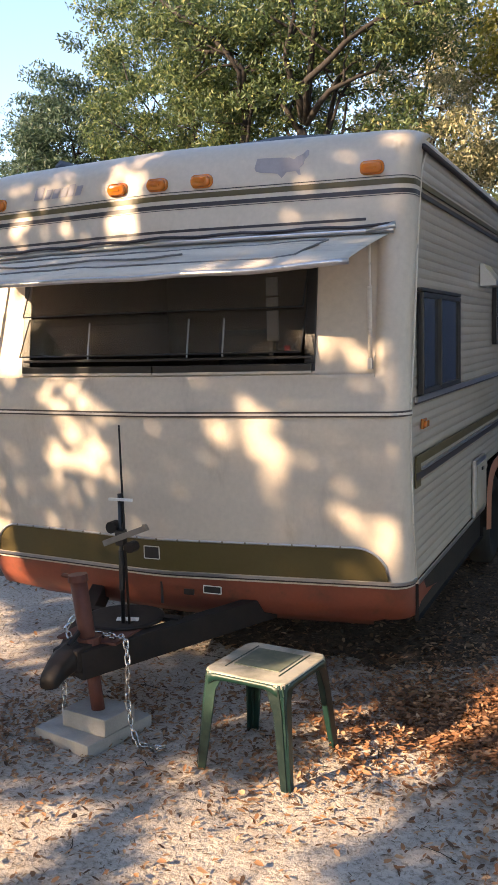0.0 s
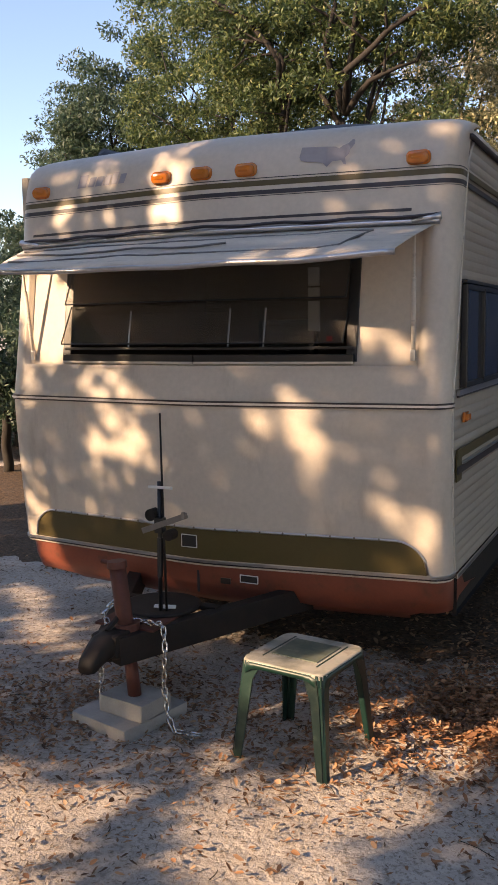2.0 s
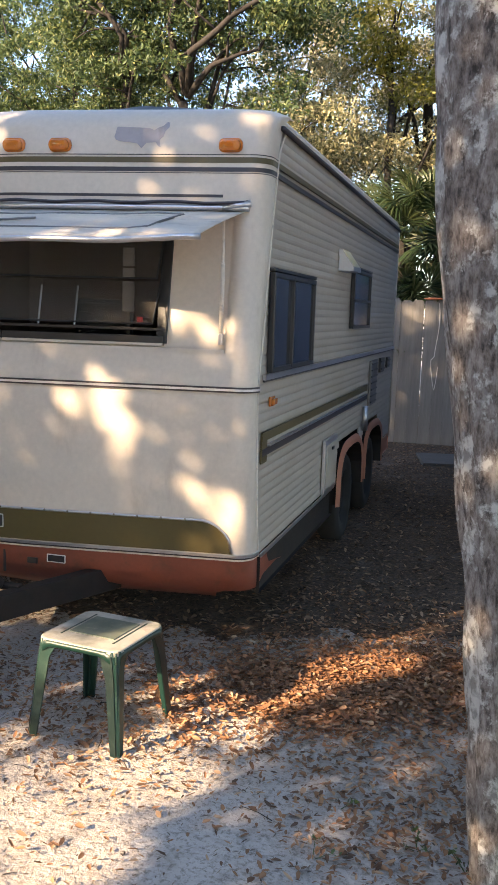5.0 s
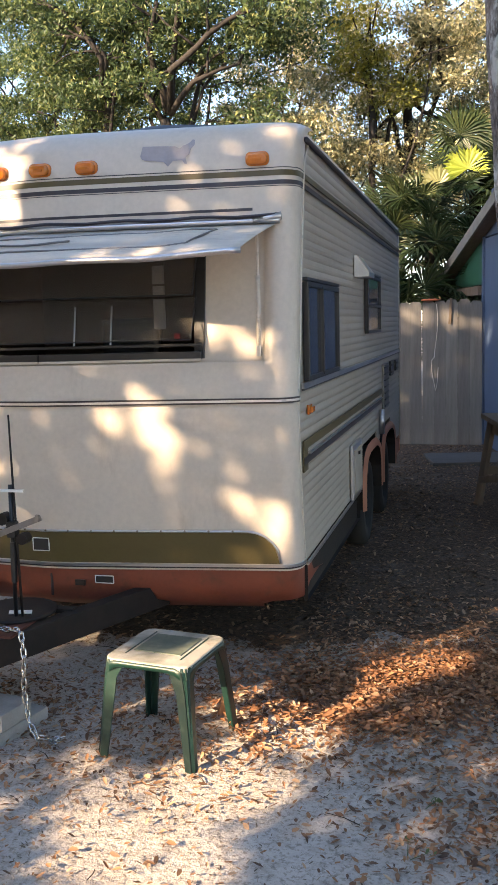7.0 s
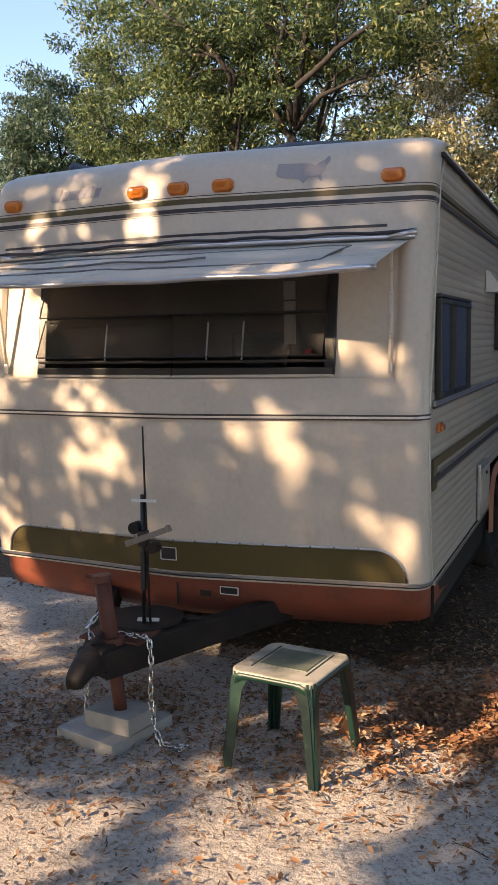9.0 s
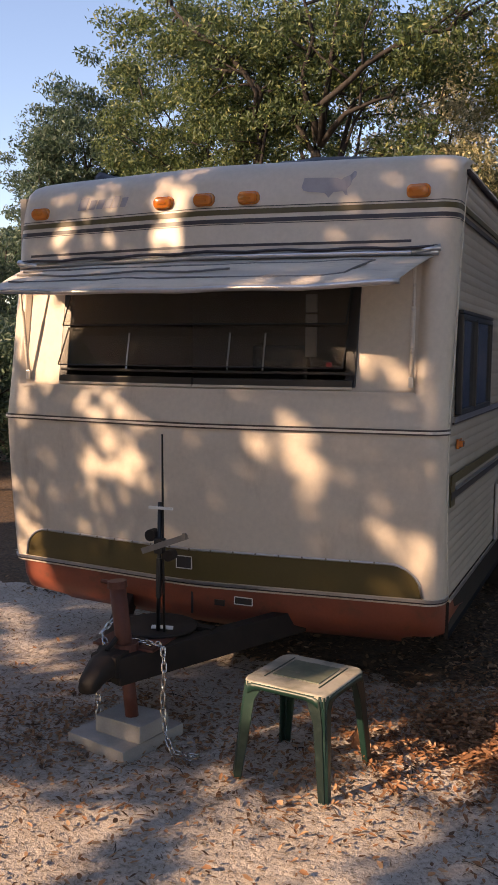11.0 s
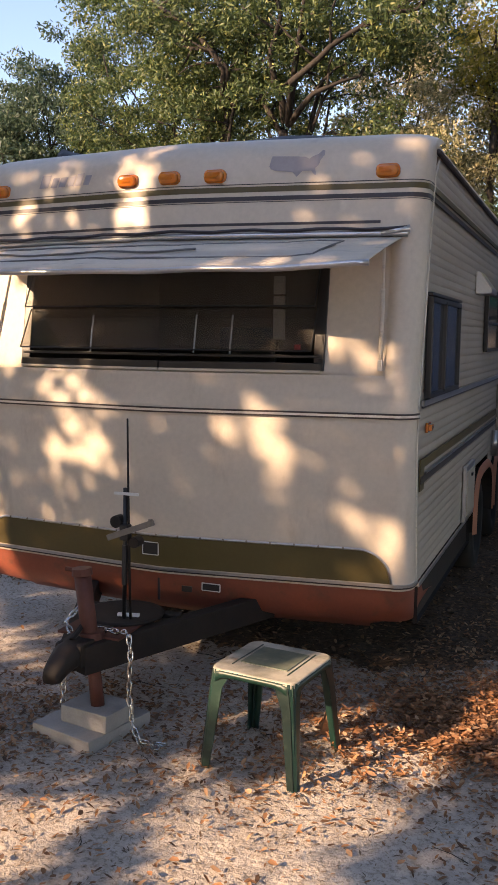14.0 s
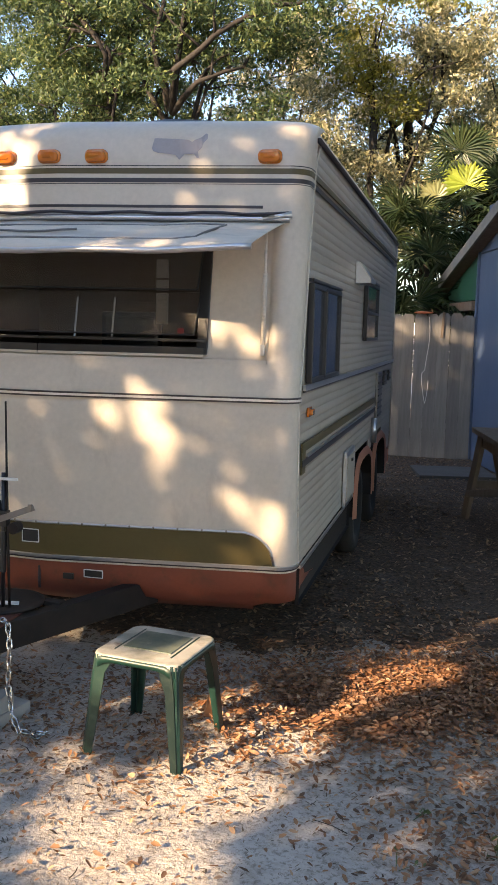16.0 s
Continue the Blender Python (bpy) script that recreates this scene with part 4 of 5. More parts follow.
def link_mesh():
    """A chain link: a bent rod."""
    pts = []
    for k in range(16):
        w = 2 * math.pi * k / 16
        pts.append(Vector((0.010 * math.cos(w), 0, 0.011 * math.sin(w) + (0.010 if math.sin(w) > 0 else -0.010))))
    v, f = [], []
    n = len(pts)
    for i in range(n):
        d = (pts[(i + 1) % n] - pts[i - 1]).normalized()
        a = Vector((0, 1, 0))
        b = d.cross(a)
        for k in range(6):
            w = 2 * math.pi * k / 6
            v.append(pts[i] + 0.0042 * (math.cos(w) * a + math.sin(w) * b))
    f = [(i * 6 + k, i * 6 + (k + 1) % 6, ((i + 1) % n) * 6 + (k + 1) % 6, ((i + 1) % n) * 6 + k) for i in range(n) for k in range(6)]
    return mesh_from("chain_link", v, f, CHROME, True)


LINK = link_mesh()


def chain(path, label):
    """Links set one after another along a path, every second one turned."""
    c = thing("safety_chain", label, "chain", (0, 0, 0))
    pts = [Vector(p) for p in path]
    acc, k = 0.0, 0
    for a, b in zip(pts, pts[1:]):
        seg = (b - a).length
        while acc < seg:
            ob = new("chain_link", LINK)
            d = (b - a).normalized()
            q = d.to_track_quat('Z', 'Y').to_matrix().to_4x4()
            ob.matrix_world = Matrix.Translation(a + d * acc) @ q @ pose(0, 0, 0, 0, 0, 90 * (k % 2) + random.uniform(-25, 25))
            ob.parent = c
            acc += 0.0325
            k += 1
        acc -= seg
    return c


chain([(0.15, -0.70, 0.445), (0.19, -0.735, 0.44), (0.205, -0.75, 0.36), (0.205, -0.765, 0.20), (0.225, -0.775, 0.08), (0.27, -0.80, 0.025), (0.30, -0.78, 0.015), (0.35, -0.805, 0.013), (0.375, -0.77, 0.014), (0.33, -0.79, 0.02)],
      "shiny zinc safety chain hanging to the sand")
chain([(0.02, -0.70, 0.445), (0.10, -0.72, 0.452), (0.17, -0.725, 0.447)], "shiny zinc chain lying on the drawbar")
chain([(-0.115, -0.64, 0.50), (-0.135, -0.70, 0.46), (-0.09, -0.74, 0.43), (-0.10, -0.78, 0.30), (-0.105, -0.78, 0.20), (-0.10, -0.79, 0.11)], "shiny zinc chain looped over the drawbar")


def slab(name, x, y, z, sx, sy, sz, turn, label):
    bm = box(0, 0, 0, sx, sy, sz, 0.008)
    bmesh.ops.subdivide_edges(bm, edges=bm.edges[:], cuts=2, use_grid_fill=True)
    for v in bm.verts:
        v.co += 0.004 * noise.noise_vector(v.co * 14 + Vector((x * 9, 0, 0)))
    ob = part(name, bm, CONCRETE)
    ob.location, ob.rotation_euler = (x, y, z), (0, 0, radians(turn))
    return tagged(ob, label, "block")


slab("concrete_slab", 0.0, -0.72, 0.025, 0.34, 0.38, 0.06, -14, "flat grey concrete slab on the sand")
slab("concrete_block", 0.04, -0.74, 0.092, 0.25, 0.19, 0.075, -10, "grey concrete block under the jack post")


# ---- the green stool ----
def stool():
    s = thing("plastic_stool", "green resin stool, its top bleached and dirty", "stool", (0.815, -0.685, 0.0))
    s.rotation_euler = (0, 0, radians(-8))
    H, R, F = 0.41, 0.188, 0.212
    # top: a rounded slab with a shallow tray and a slot pattern
    bm = box(0, 0, H - 0.012, 2 * R, 2 * R, 0.024, 0.0)
    vert_edges = [e for e in bm.edges if abs(e.verts[0].co.z - e.verts[1].co.z) > 0.01]
    bmesh.ops.bevel(bm, geom=vert_edges, offset=0.05, segments=5, affect='EDGES', profile=0.5)
    rim = [e for e in bm.edges if e.verts[0].co.z > H - 0.001 and e.verts[1].co.z > H - 0.001]
    bmesh.ops.bevel(bm, geom=rim, offset=0.008, segments=2, affect='EDGES', profile=0.5)
    part("top", bm, PLASTICTOP, s, "bleached, dirt-stained green top")
    # raised panels on the top
    part("top_panel", box(0.0, 0.02, H + 0.001, 0.21, 0.20, 0.006, 0.003), PANELTOP, s, "square panel moulded in the top")
    part("groove", box(-0.122, 0.015, H, 0.006, 0.26, 0.003), PLASTIC, s)
    part("groove", box(0.122, 0.015, H, 0.006, 0.26, 0.003), PLASTIC, s)
    # apron: curved skirt between legs on each side
    for k in range(4):
        m = pose(0, 0, 0, 0, 0, 90 * k)
        bm = bmesh.new()
        n = 14
        rows = []
        for i in range(n + 1):
            u = -1 + 2 * i / n
            x = (R - 0.004) * u
            low = H - 0.028 - 0.055 * max(0, (abs(u) - 0.62) / 0.38) ** 1.6
            top_y = -(R + 0.001) + 0.028 * max(0, (abs(u) - 0.75) / 0.25) ** 2
            rows.append([bm.verts.new(m @ Vector((x, top_y + t, z))) for z, t in ((H - 0.006, 0.0), (low, -0.004), (low, 0.006), (H - 0.006, 0.010))])
        for a, b in zip(rows, rows[1:]):
            for q in range(4):
                bm.faces.new((a[q], a[(q + 1) % 4], b[(q + 1) % 4], b[q]))
        bm.faces.new(rows[0])
        bm.faces.new(rows[-1])
        part("apron", bm, PLASTIC, s, "", True)
    # four tapering angle legs
    for k in range(4):
        m = pose(0, 0, 0, 0, 0, 90 * k)
        bm = bmesh.new()
        rows = []
        for t in np.linspace(0, 1, 7):
            z = (H - 0.01) * (1 - t)
            c = (R - 0.006) + (F - R + 0.008) * t
            w = 0.022 * (1 - t) + 0.040 + 0.03 * max(0, 1 - 6 * t)
            th = 0.007
            L = [(c, -c + w * 0.25), (c - 0.004, -c + w), (c - th - 0.004, -c + w), (c - th, -c + th), (c - w, -c + th + 0.004), (c - w, -c + 0.004), (c - w * 0.25, -c)]
            rows.append([bm.verts.new(m @ Vector((x, y, z))) for x, y in L])
        for a, b in zip(rows, rows[1:]):
            for q in range(7):
                bm.faces.new((a[q], a[(q + 1) % 7], b[(q + 1) % 7], b[q]))
        bm.faces.new(rows[0])
        bm.faces.new(rows[-1][::-1])
        leg = part("leg", bm, PLASTIC, s)
        # dark strip over one face of the leg, shade put into its colour
        bm = bmesh.new()
        rows = []
        for t in np.linspace(0.03, 0.985, 5):
            z = (H - 0.01) * (1 - t)
            c = (R - 0.006) + (F - R + 0.008) * t
            w = 0.022 * (1 - t) + 0.040 + 0.03 * max(0, 1 - 6 * t)
            rows.append([bm.verts.new(m @ Vector(q)) for q in ((c - w * 0.97, -c + 0.006, z), (c - w * 0.97, -c + 0.0005, z), (c - w * 0.27, -c - 0.0035, z), (c - w * 0.27, -c + 0.004, z))])
        for a, b in zip(rows, rows[1:]):
            for q in range(4):
                bm.faces.new((a[q], a[(q + 1) % 4], b[(q + 1) % 4], b[q]))
        bm.faces.new(rows[0])
        bm.faces.new(rows[-1][::-1])
        part("inset", bm, SHADEPLASTIC, leg, "dark strip that shades one face of the leg")
        if k == 0 or k == 2:
            part("ridge", tube([m @ Vector((R - 0.012, -R + 0.008, H - 0.05)), m @ Vector((F - 0.012, -F + 0.008, 0.01))], 0.006, 6), PLASTIC, leg)
    return s


stool()
wood = part("wood_scrap", box(0.965, -0.40, 0.06, 0.035, 0.05, 0.12, 0.006, Euler((0.3, 0.25, 0.3)).to_matrix()), BRICKWOOD)
tagged(wood, "short scrap of orange weathered wood leaning in the leaves", "wood scrap")


# ---- fence ----
def fence():
    f = thing("board_fence", "weathered grey dog-eared board fence", "fence", (0, 8.3, 0))
    rng = random.Random(3)
    x = -2.6
    FT = 1.93
    for k, name in enumerate(("rail", "rail")):
        part(name, box(-0.3, 0.05, 0.45 + k * 1.05, 4.6, 0.04, 0.085), FENCEWOOD, f)
    w = 0.1535
    datas = []
    for k in range(6):
        bm = bmesh.new()
        r = rng.uniform(-0.025, 0.02)
        outline = [(-w / 2, 0), (w / 2, 0), (w / 2, FT - 0.035 + r), (w / 2 - 0.03, FT + r), (-w / 2 + 0.03, FT + r), (-w / 2, FT - 0.035 + r)]
        a = [bm.verts.new((px, -0.011, pz)) for px, pz in outline]
        b = [bm.verts.new((px, 0.011, pz)) for px, pz in outline]
        for i in range(6):
            bm.faces.new((a[i], a[(i + 1) % 6], b[(i + 1) % 6], b[i]))
        bm.faces.new(a[::-1])
        bm.faces.new(b)
        bmesh.ops.recalc_face_normals(bm, faces=bm.faces[:])
        me = bpy.data.meshes.new("board")
        bm.to_mesh(me)
        bm.free()
        me.materials.append(FENCEWOOD)
        datas.append(me)
    k = 0
    while x < 2.02:
        b = new("board", datas[k % 6])
        b.parent = f
        b.location = (x, rng.uniform(-0.008, 0.008), 0.02)
        b.rotation_euler = (0, rng.uniform(-0.003, 0.003), 0)
        x += w + 0.0035
        k += 1
    return f


fence()
cord = []
for t in np.linspace(0, 1, 30):
    cord.append((1.44 + 0.02 * math.sin(t * 9) - 0.05 * math.sin(math.pi * t) * (1 if t > 0.5 else 0.2) + 0.05 * (1 if t > 0.75 else 0) * (t - 0.75), 8.27, 1.9 - 1.45 * t if t < 0.8 else 0.74 + 1.6 * (t - 0.8)))
tagged(part("hanging_cord", tube(cord, 0.0045, 6), HOSE, None, "", True), "pale cord hanging down the fence boards", "cord")
bm = bmesh.new()
bmesh.ops.create_uvsphere(bm, u_segments=14, v_segments=8, radius=0.13)
bmesh.ops.transform(bm, matrix=pose(1.36, 8.3, 1.955) @ Matrix.Diagonal((1.0, 0.7, 0.13, 1)), verts=bm.verts[:])
tagged(part("cloth_cap", bm, ORANGE_CLOTH, None, "", True), "faded orange cap lying on the fence top", "cap")
tagged(part("dark_strap", box(1.62, 8.27, 1.80, 0.035, 0.02, 0.34, 0.004, Euler((0, 0.05, 0)).to_matrix()), OLDWOOD), "dark brown strap hung over the fence", "strap")


# ---- blue shed ----
def shed():
    s = thing("blue_shed", "blue painted board shed with a low-pitched overhanging roof", "shed", (2.02, 8.36, 0))
    s.rotation_euler = (0, 0, radians(-75))   # local x runs along the wall towards the yard's front
    # wall in the local xz plane: boards with open seams
    for a, b, z0, z1, lift in ((0.0, 5.2, 0.02, 2.72, 0.0), (0.0, 5.2, 2.735, 3.02, 0.006), (0.35, 5.2, 3.035, 3.3, 0.012), (0.9, 5.2, 3.315, 3.7, 0.006)):
        part("wall_board", box((a + b) / 2, 0.05, (z0 + z1) / 2, b - a, 0.05 + lift, z1 - z0, 0.004), BLUE, s)
    part("corner_board", box(0.03, 0.02, 1.4, 0.06, 0.05, 2.75, 0.004), BLUE, s)
    part("back_wall", box(0.03, 1.5, 1.4, 0.06, 2.9, 2.75), BLUE, s)
    # roof slope along the wall, low end beyond the corner
    a, b = Vector((-3.25, 0, 1.92)), Vector((5.3, 0, 4.24))
    d = b - a
    rot = d.to_track_quat('X', 'Z').to_matrix()
    c = (a + b) / 2
    part("roof", box(c.x, 1.4, c.z + 0.07, d.length, 3.1, 0.05, 0.004, rot), ROOFING, s, "grey weathered roofing")
    part("rake_board", box(c.x, -0.15, c.z - 0.02, d.length, 0.03, 0.10, 0.004, rot), ROOFING, s, "weathered grey rake board")
    part("soffit", box(c.x, 0.0, c.z - 0.06, d.length - 0.1, 0.3, 0.02, 0, rot), OLDWOOD, s)
    # open porch gable past the corner: green panel, beam, post
    bm = bmesh.new()
    pts = [(-1.6, 2.14), (-0.02, 2.14), (-0.02, 2.74), (-1.6, 2.30)]
    f = [bm.verts.new((x, 0.02, z)) for x, z in pts]
    g = [bm.verts.new((x, 0.05, z)) for x, z in pts]
    for i in range(4):
        bm.faces.new((f[i], f[(i + 1) % 4], g[(i + 1) % 4], g[i]))
    bm.faces.new(f)
    bm.faces.new(g[::-1])
    part("green_gable", bm, GREENPAINT, s, "dark green painted gable board")
    part("beam", box(-1.4, 0.0, 2.06, 2.8, 0.1, 0.12, 0.006), OLDWOOD, s, "dark porch beam")
    part("post", box(-2.2, 0.05, 1.0, 0.1, 0.1, 2.0, 0.006), OLDWOOD, s)


shed()


# ---- workbench trestle beside the shed ----
def trestle():
    t = thing("wooden_trestle", "rough wooden trestle bench with splayed legs", "trestle", (2.28, 3.45, 0))
    t.rotation_euler = (0, 0, radians(-80))
    H, L = 0.83, 1.75
    part("top_plank", box(0, 0.10, H, L, 0.40, 0.045, 0.006), OLDWOOD, t, "weathered grey-brown plank top")
    part("top_beam", box(0, 0, H - 0.08, L - 0.1, 0.06, 0.12, 0.006), OLDWOOD, t)
    for sx in (-1, 1):
        for sy in (-1, 1):
            part("leg", beam((sx * (L / 2 - 0.15), 0.02 + sy * 0.05, H - 0.04), (sx * (L / 2 + 0.06), 0.02 + (0.27 if sy > 0 else -0.13), 0.0), 0.045, 0.08), OLDWOOD, t)
        part("stretcher", beam((sx * (L / 2 - 0.03), -0.09, 0.34), (sx * (L / 2 - 0.03), 0.24, 0.34), 0.03, 0.07), OLDWOOD, t)
    part("brace", beam((L / 2 - 0.1, -0.10, 0.55), (-L / 2 + 0.3, -0.16, 0.30), 0.03, 0.06), OLDWOOD, t)


trestle()
for p, lab in (([(2.42, 4.9, 0.55), (2.39, 4.9, 0.30), (2.48, 4.85, 0.25)], "white plastic pipe elbow leaning by the trestle"), ([(2.40, 3.35, 0.16), (2.75, 3.25, 0.16)], "white plastic pipe lying under the trestle")):
    tagged(part("plastic_pipe", tube(p, 0.024, 8), WHITE, None, "", True), lab, "pipe")
tagged(part("stepping_slab", box(1.85, 7.0, 0.02, 0.9, 0.8, 0.05, 0.01, Euler((0, 0, 0.2)).to_matrix()), DARKCONCRETE), "flat grey concrete slab by the fence", "slab")


# ---- trees ----
def limb_path(a, b, rng, bend=0.12, n=7):
    a, b = Vector(a), Vector(b)
    L = (b - a).length
    off = Vector((rng.uniform(-1, 1), rng.uniform(-1, 1), rng.uniform(-0.3, 0.6))) * bend * L
    return [a.lerp(b, t) + off * math.sin(math.pi * t) + Vector((rng.uniform(-1, 1), rng.uniform(-1, 1), rng.uniform(-1, 1))) * 0.02 * L for t in np.linspace(0, 1, n)]


LEAN = [(-0.1, 2.31), (0.68, 2.255), (0.95, 2.228), (1.46, 2.165), (1.95, 2.092), (2.42, 2.05), (3.2, 2.02), (7.0, 1.93)]


def near_trunk():
    t = thing("near_oak", "large oak trunk with furrowed bark and pale lichen", "tree", (2.5, -1.2, 0))
    v, f = [], []
    sides, rings = 72, 130
    for j in range(rings + 1):
        z = 6.5 * (j / rings) - 0.06
        left = float(np.interp(z, [p[0] for p in LEAN], [p[1] for p in LEAN]))
        r = 0.20
        cx = left + r - 2.5
        for k in range(sides):
            w = 2 * math.pi * k / sides
            n = noise.noise((math.cos(w) * 4.5, math.sin(w) * 4.5, z * 1.4)) * 0.014 + abs(noise.noise((math.cos(w) * 11, math.sin(w) * 11, z * 2.2))) * 0.022
            rr = r + n - 0.008
            v.append((cx + rr * math.cos(w), rr * math.sin(w), z))
    f = [(j * sides + k, j * sides + (k + 1) % sides, (j + 1) * sides + (k + 1) % sides, (j + 1) * sides + k) for j in range(rings) for k in range(sides)]
    ob = new("trunk", mesh_from("trunk", v, f, BARK, True))
    ob.parent = t
    # limbs and crown above the view, added to cut skylight over the lane
    rng, nr = random.Random(31), np.random.default_rng(31)
    tips = []
    for k in range(9):
        w = 2 * math.pi * k / 9
        end = Vector((0.4 + 3.0 * math.cos(w) * rng.uniform(0.6, 1), 2.6 + 3.4 * math.sin(w) * rng.uniform(0.6, 1), rng.uniform(7.2, 8.6)))
        path = limb_path((-0.37, 0, 6.2), end, rng, 0.12)
        lb = new("limb", mesh_from("limb", *tube_data(path, list(np.linspace(0.11, 0.02, len(path))), 8), LIMB, True))
        lb.parent = t
        tips += [path[4], path[5], end]
    cl = np.array([tuple(p + Vector((rng.gauss(0, 0.7), rng.gauss(0, 0.7), abs(rng.gauss(0, 0.35))))) for p in tips for _ in range(7)])
    pts = np.repeat(cl, 75, 0) + nr.normal(size=(75 * len(cl), 3)) * np.array([0.42, 0.42, 0.22])
    cr = new("crown", leaves_mesh("crown", pts[pts[:, 2] > 6.3], 0.13, OAKLEAF, nr))
    cr.parent = t
    return t


near_trunk()


def tree(base, height, crown, n, leaf, material, label, seed, trunk_r=0.2, limbs=7, main=(), clump=0.36):
    """A tapered trunk, forked limbs and a crown of leaf clumps round the limb ends. crown: (centre, radii)."""
    rng, nr = random.Random(seed), np.random.default_rng(seed)
    t = thing("oak_tree", label, "tree", base)
    c, rad = Vector(crown[0]), Vector(crown[1])
    top = Vector((c.x * 0.5, c.y * 0.5, min(height * 0.55, c.z)))
    def limb(path, r0, r1, sides, parent):
        ob = new("limb", mesh_from("limb", *tube_data(path, list(np.linspace(r0, r1, len(path))), sides), LIMB, True))
        ob.parent = parent
        return ob
    trunk = limb_path((0, 0, -0.1), top, rng, 0.05)
    stem = new("trunk", mesh_from("trunk", *tube_data(trunk, list(np.linspace(trunk_r, trunk_r * 0.55, len(trunk))), 10), LIMB, True))
    stem.parent = t
    tips = []
    for ends in main:
        path = [top] + [Vector(e) for e in ends]
        fine = [a.lerp(b, s) for a, b in zip(path, path[1:]) for s in (0, 0.33, 0.66)] + [path[-1]]
        fine = [p + 0.07 * noise.noise_vector(p * 1.7) for p in fine]
        limb(fine, trunk_r * 0.42, 0.02, 8, stem)
        for p in fine[3:]:
            e = p + Vector((rng.uniform(-0.9, 0.9), rng.uniform(-0.3, 0.9), rng.uniform(-0.3, 0.9)))
            limb(limb_path(p, e, rng, 0.15, 5), 0.028, 0.008, 5, stem)
            tips.append(e)
    for k in range(limbs):
        while True:
            q = Vector((rng.uniform(-1, 1), rng.uniform(-1, 1), rng.uniform(-1, 1)))
            if 0.3 < q.length < 1:
                break
        end = c + Vector((q.x * rad.x, q.y * rad.y, q.z * rad.z)) * 0.9
        start = trunk[rng.choice((3, 4, 5, 6))]
        path = limb_path(start, end, rng, 0.15)
        limb(path, trunk_r * 0.34, 0.012, 6, stem)
        tips.append(end)
        for _ in range(2):
            s = path[rng.choice((3, 4, 5))]
            e = s + Vector((rng.uniform(-1, 1) * rad.x, rng.uniform(-1, 1) * rad.y, rng.uniform(-0.5, 1) * rad.z)) * 0.5
            limb(limb_path(s, e, rng, 0.15, 5), trunk_r * 0.13, 0.008, 5, stem)
            tips.append(e)
    # leaf clumps round the tips and through the crown, each clump a flattened spray
    clumps = []
    for e in tips:
        for _ in range(4):
            clumps.append(e + Vector((rng.gauss(0, 0.2) * rad.x, rng.gauss(0, 0.2) * rad.y, rng.gauss(0, 0.16) * rad.z)))
    while len(clumps) < max(60, n // 200):
        q = Vector((rng.uniform(-1, 1), rng.uniform(-1, 1), rng.uniform(-1, 1)))
        if 0.35 < q.length < 1.0:
            clumps.append(c + Vector((q.x * rad.x, q.y * rad.y, q.z * rad.z)))
    cl = np.array([tuple(p) for p in clumps])
    per = max(1, n // len(clumps))
    reach = np.repeat(nr.uniform(0.55, 1.25, len(clumps)), per)[:, None] * clump
    ball = nr.normal(size=(per * len(clumps), 3))
    ball *= (nr.uniform(0, 1, len(ball)) ** 0.45 / np.linalg.norm(ball, axis=1))[:, None]
    pts = np.repeat(cl, per, 0) + ball * reach * np.array([1.25, 1.25, 0.7])
    crown_ob = new("crown", leaves_mesh("crown", pts, leaf, material, nr, slim=0.36))
    crown_ob.parent = t
    return t


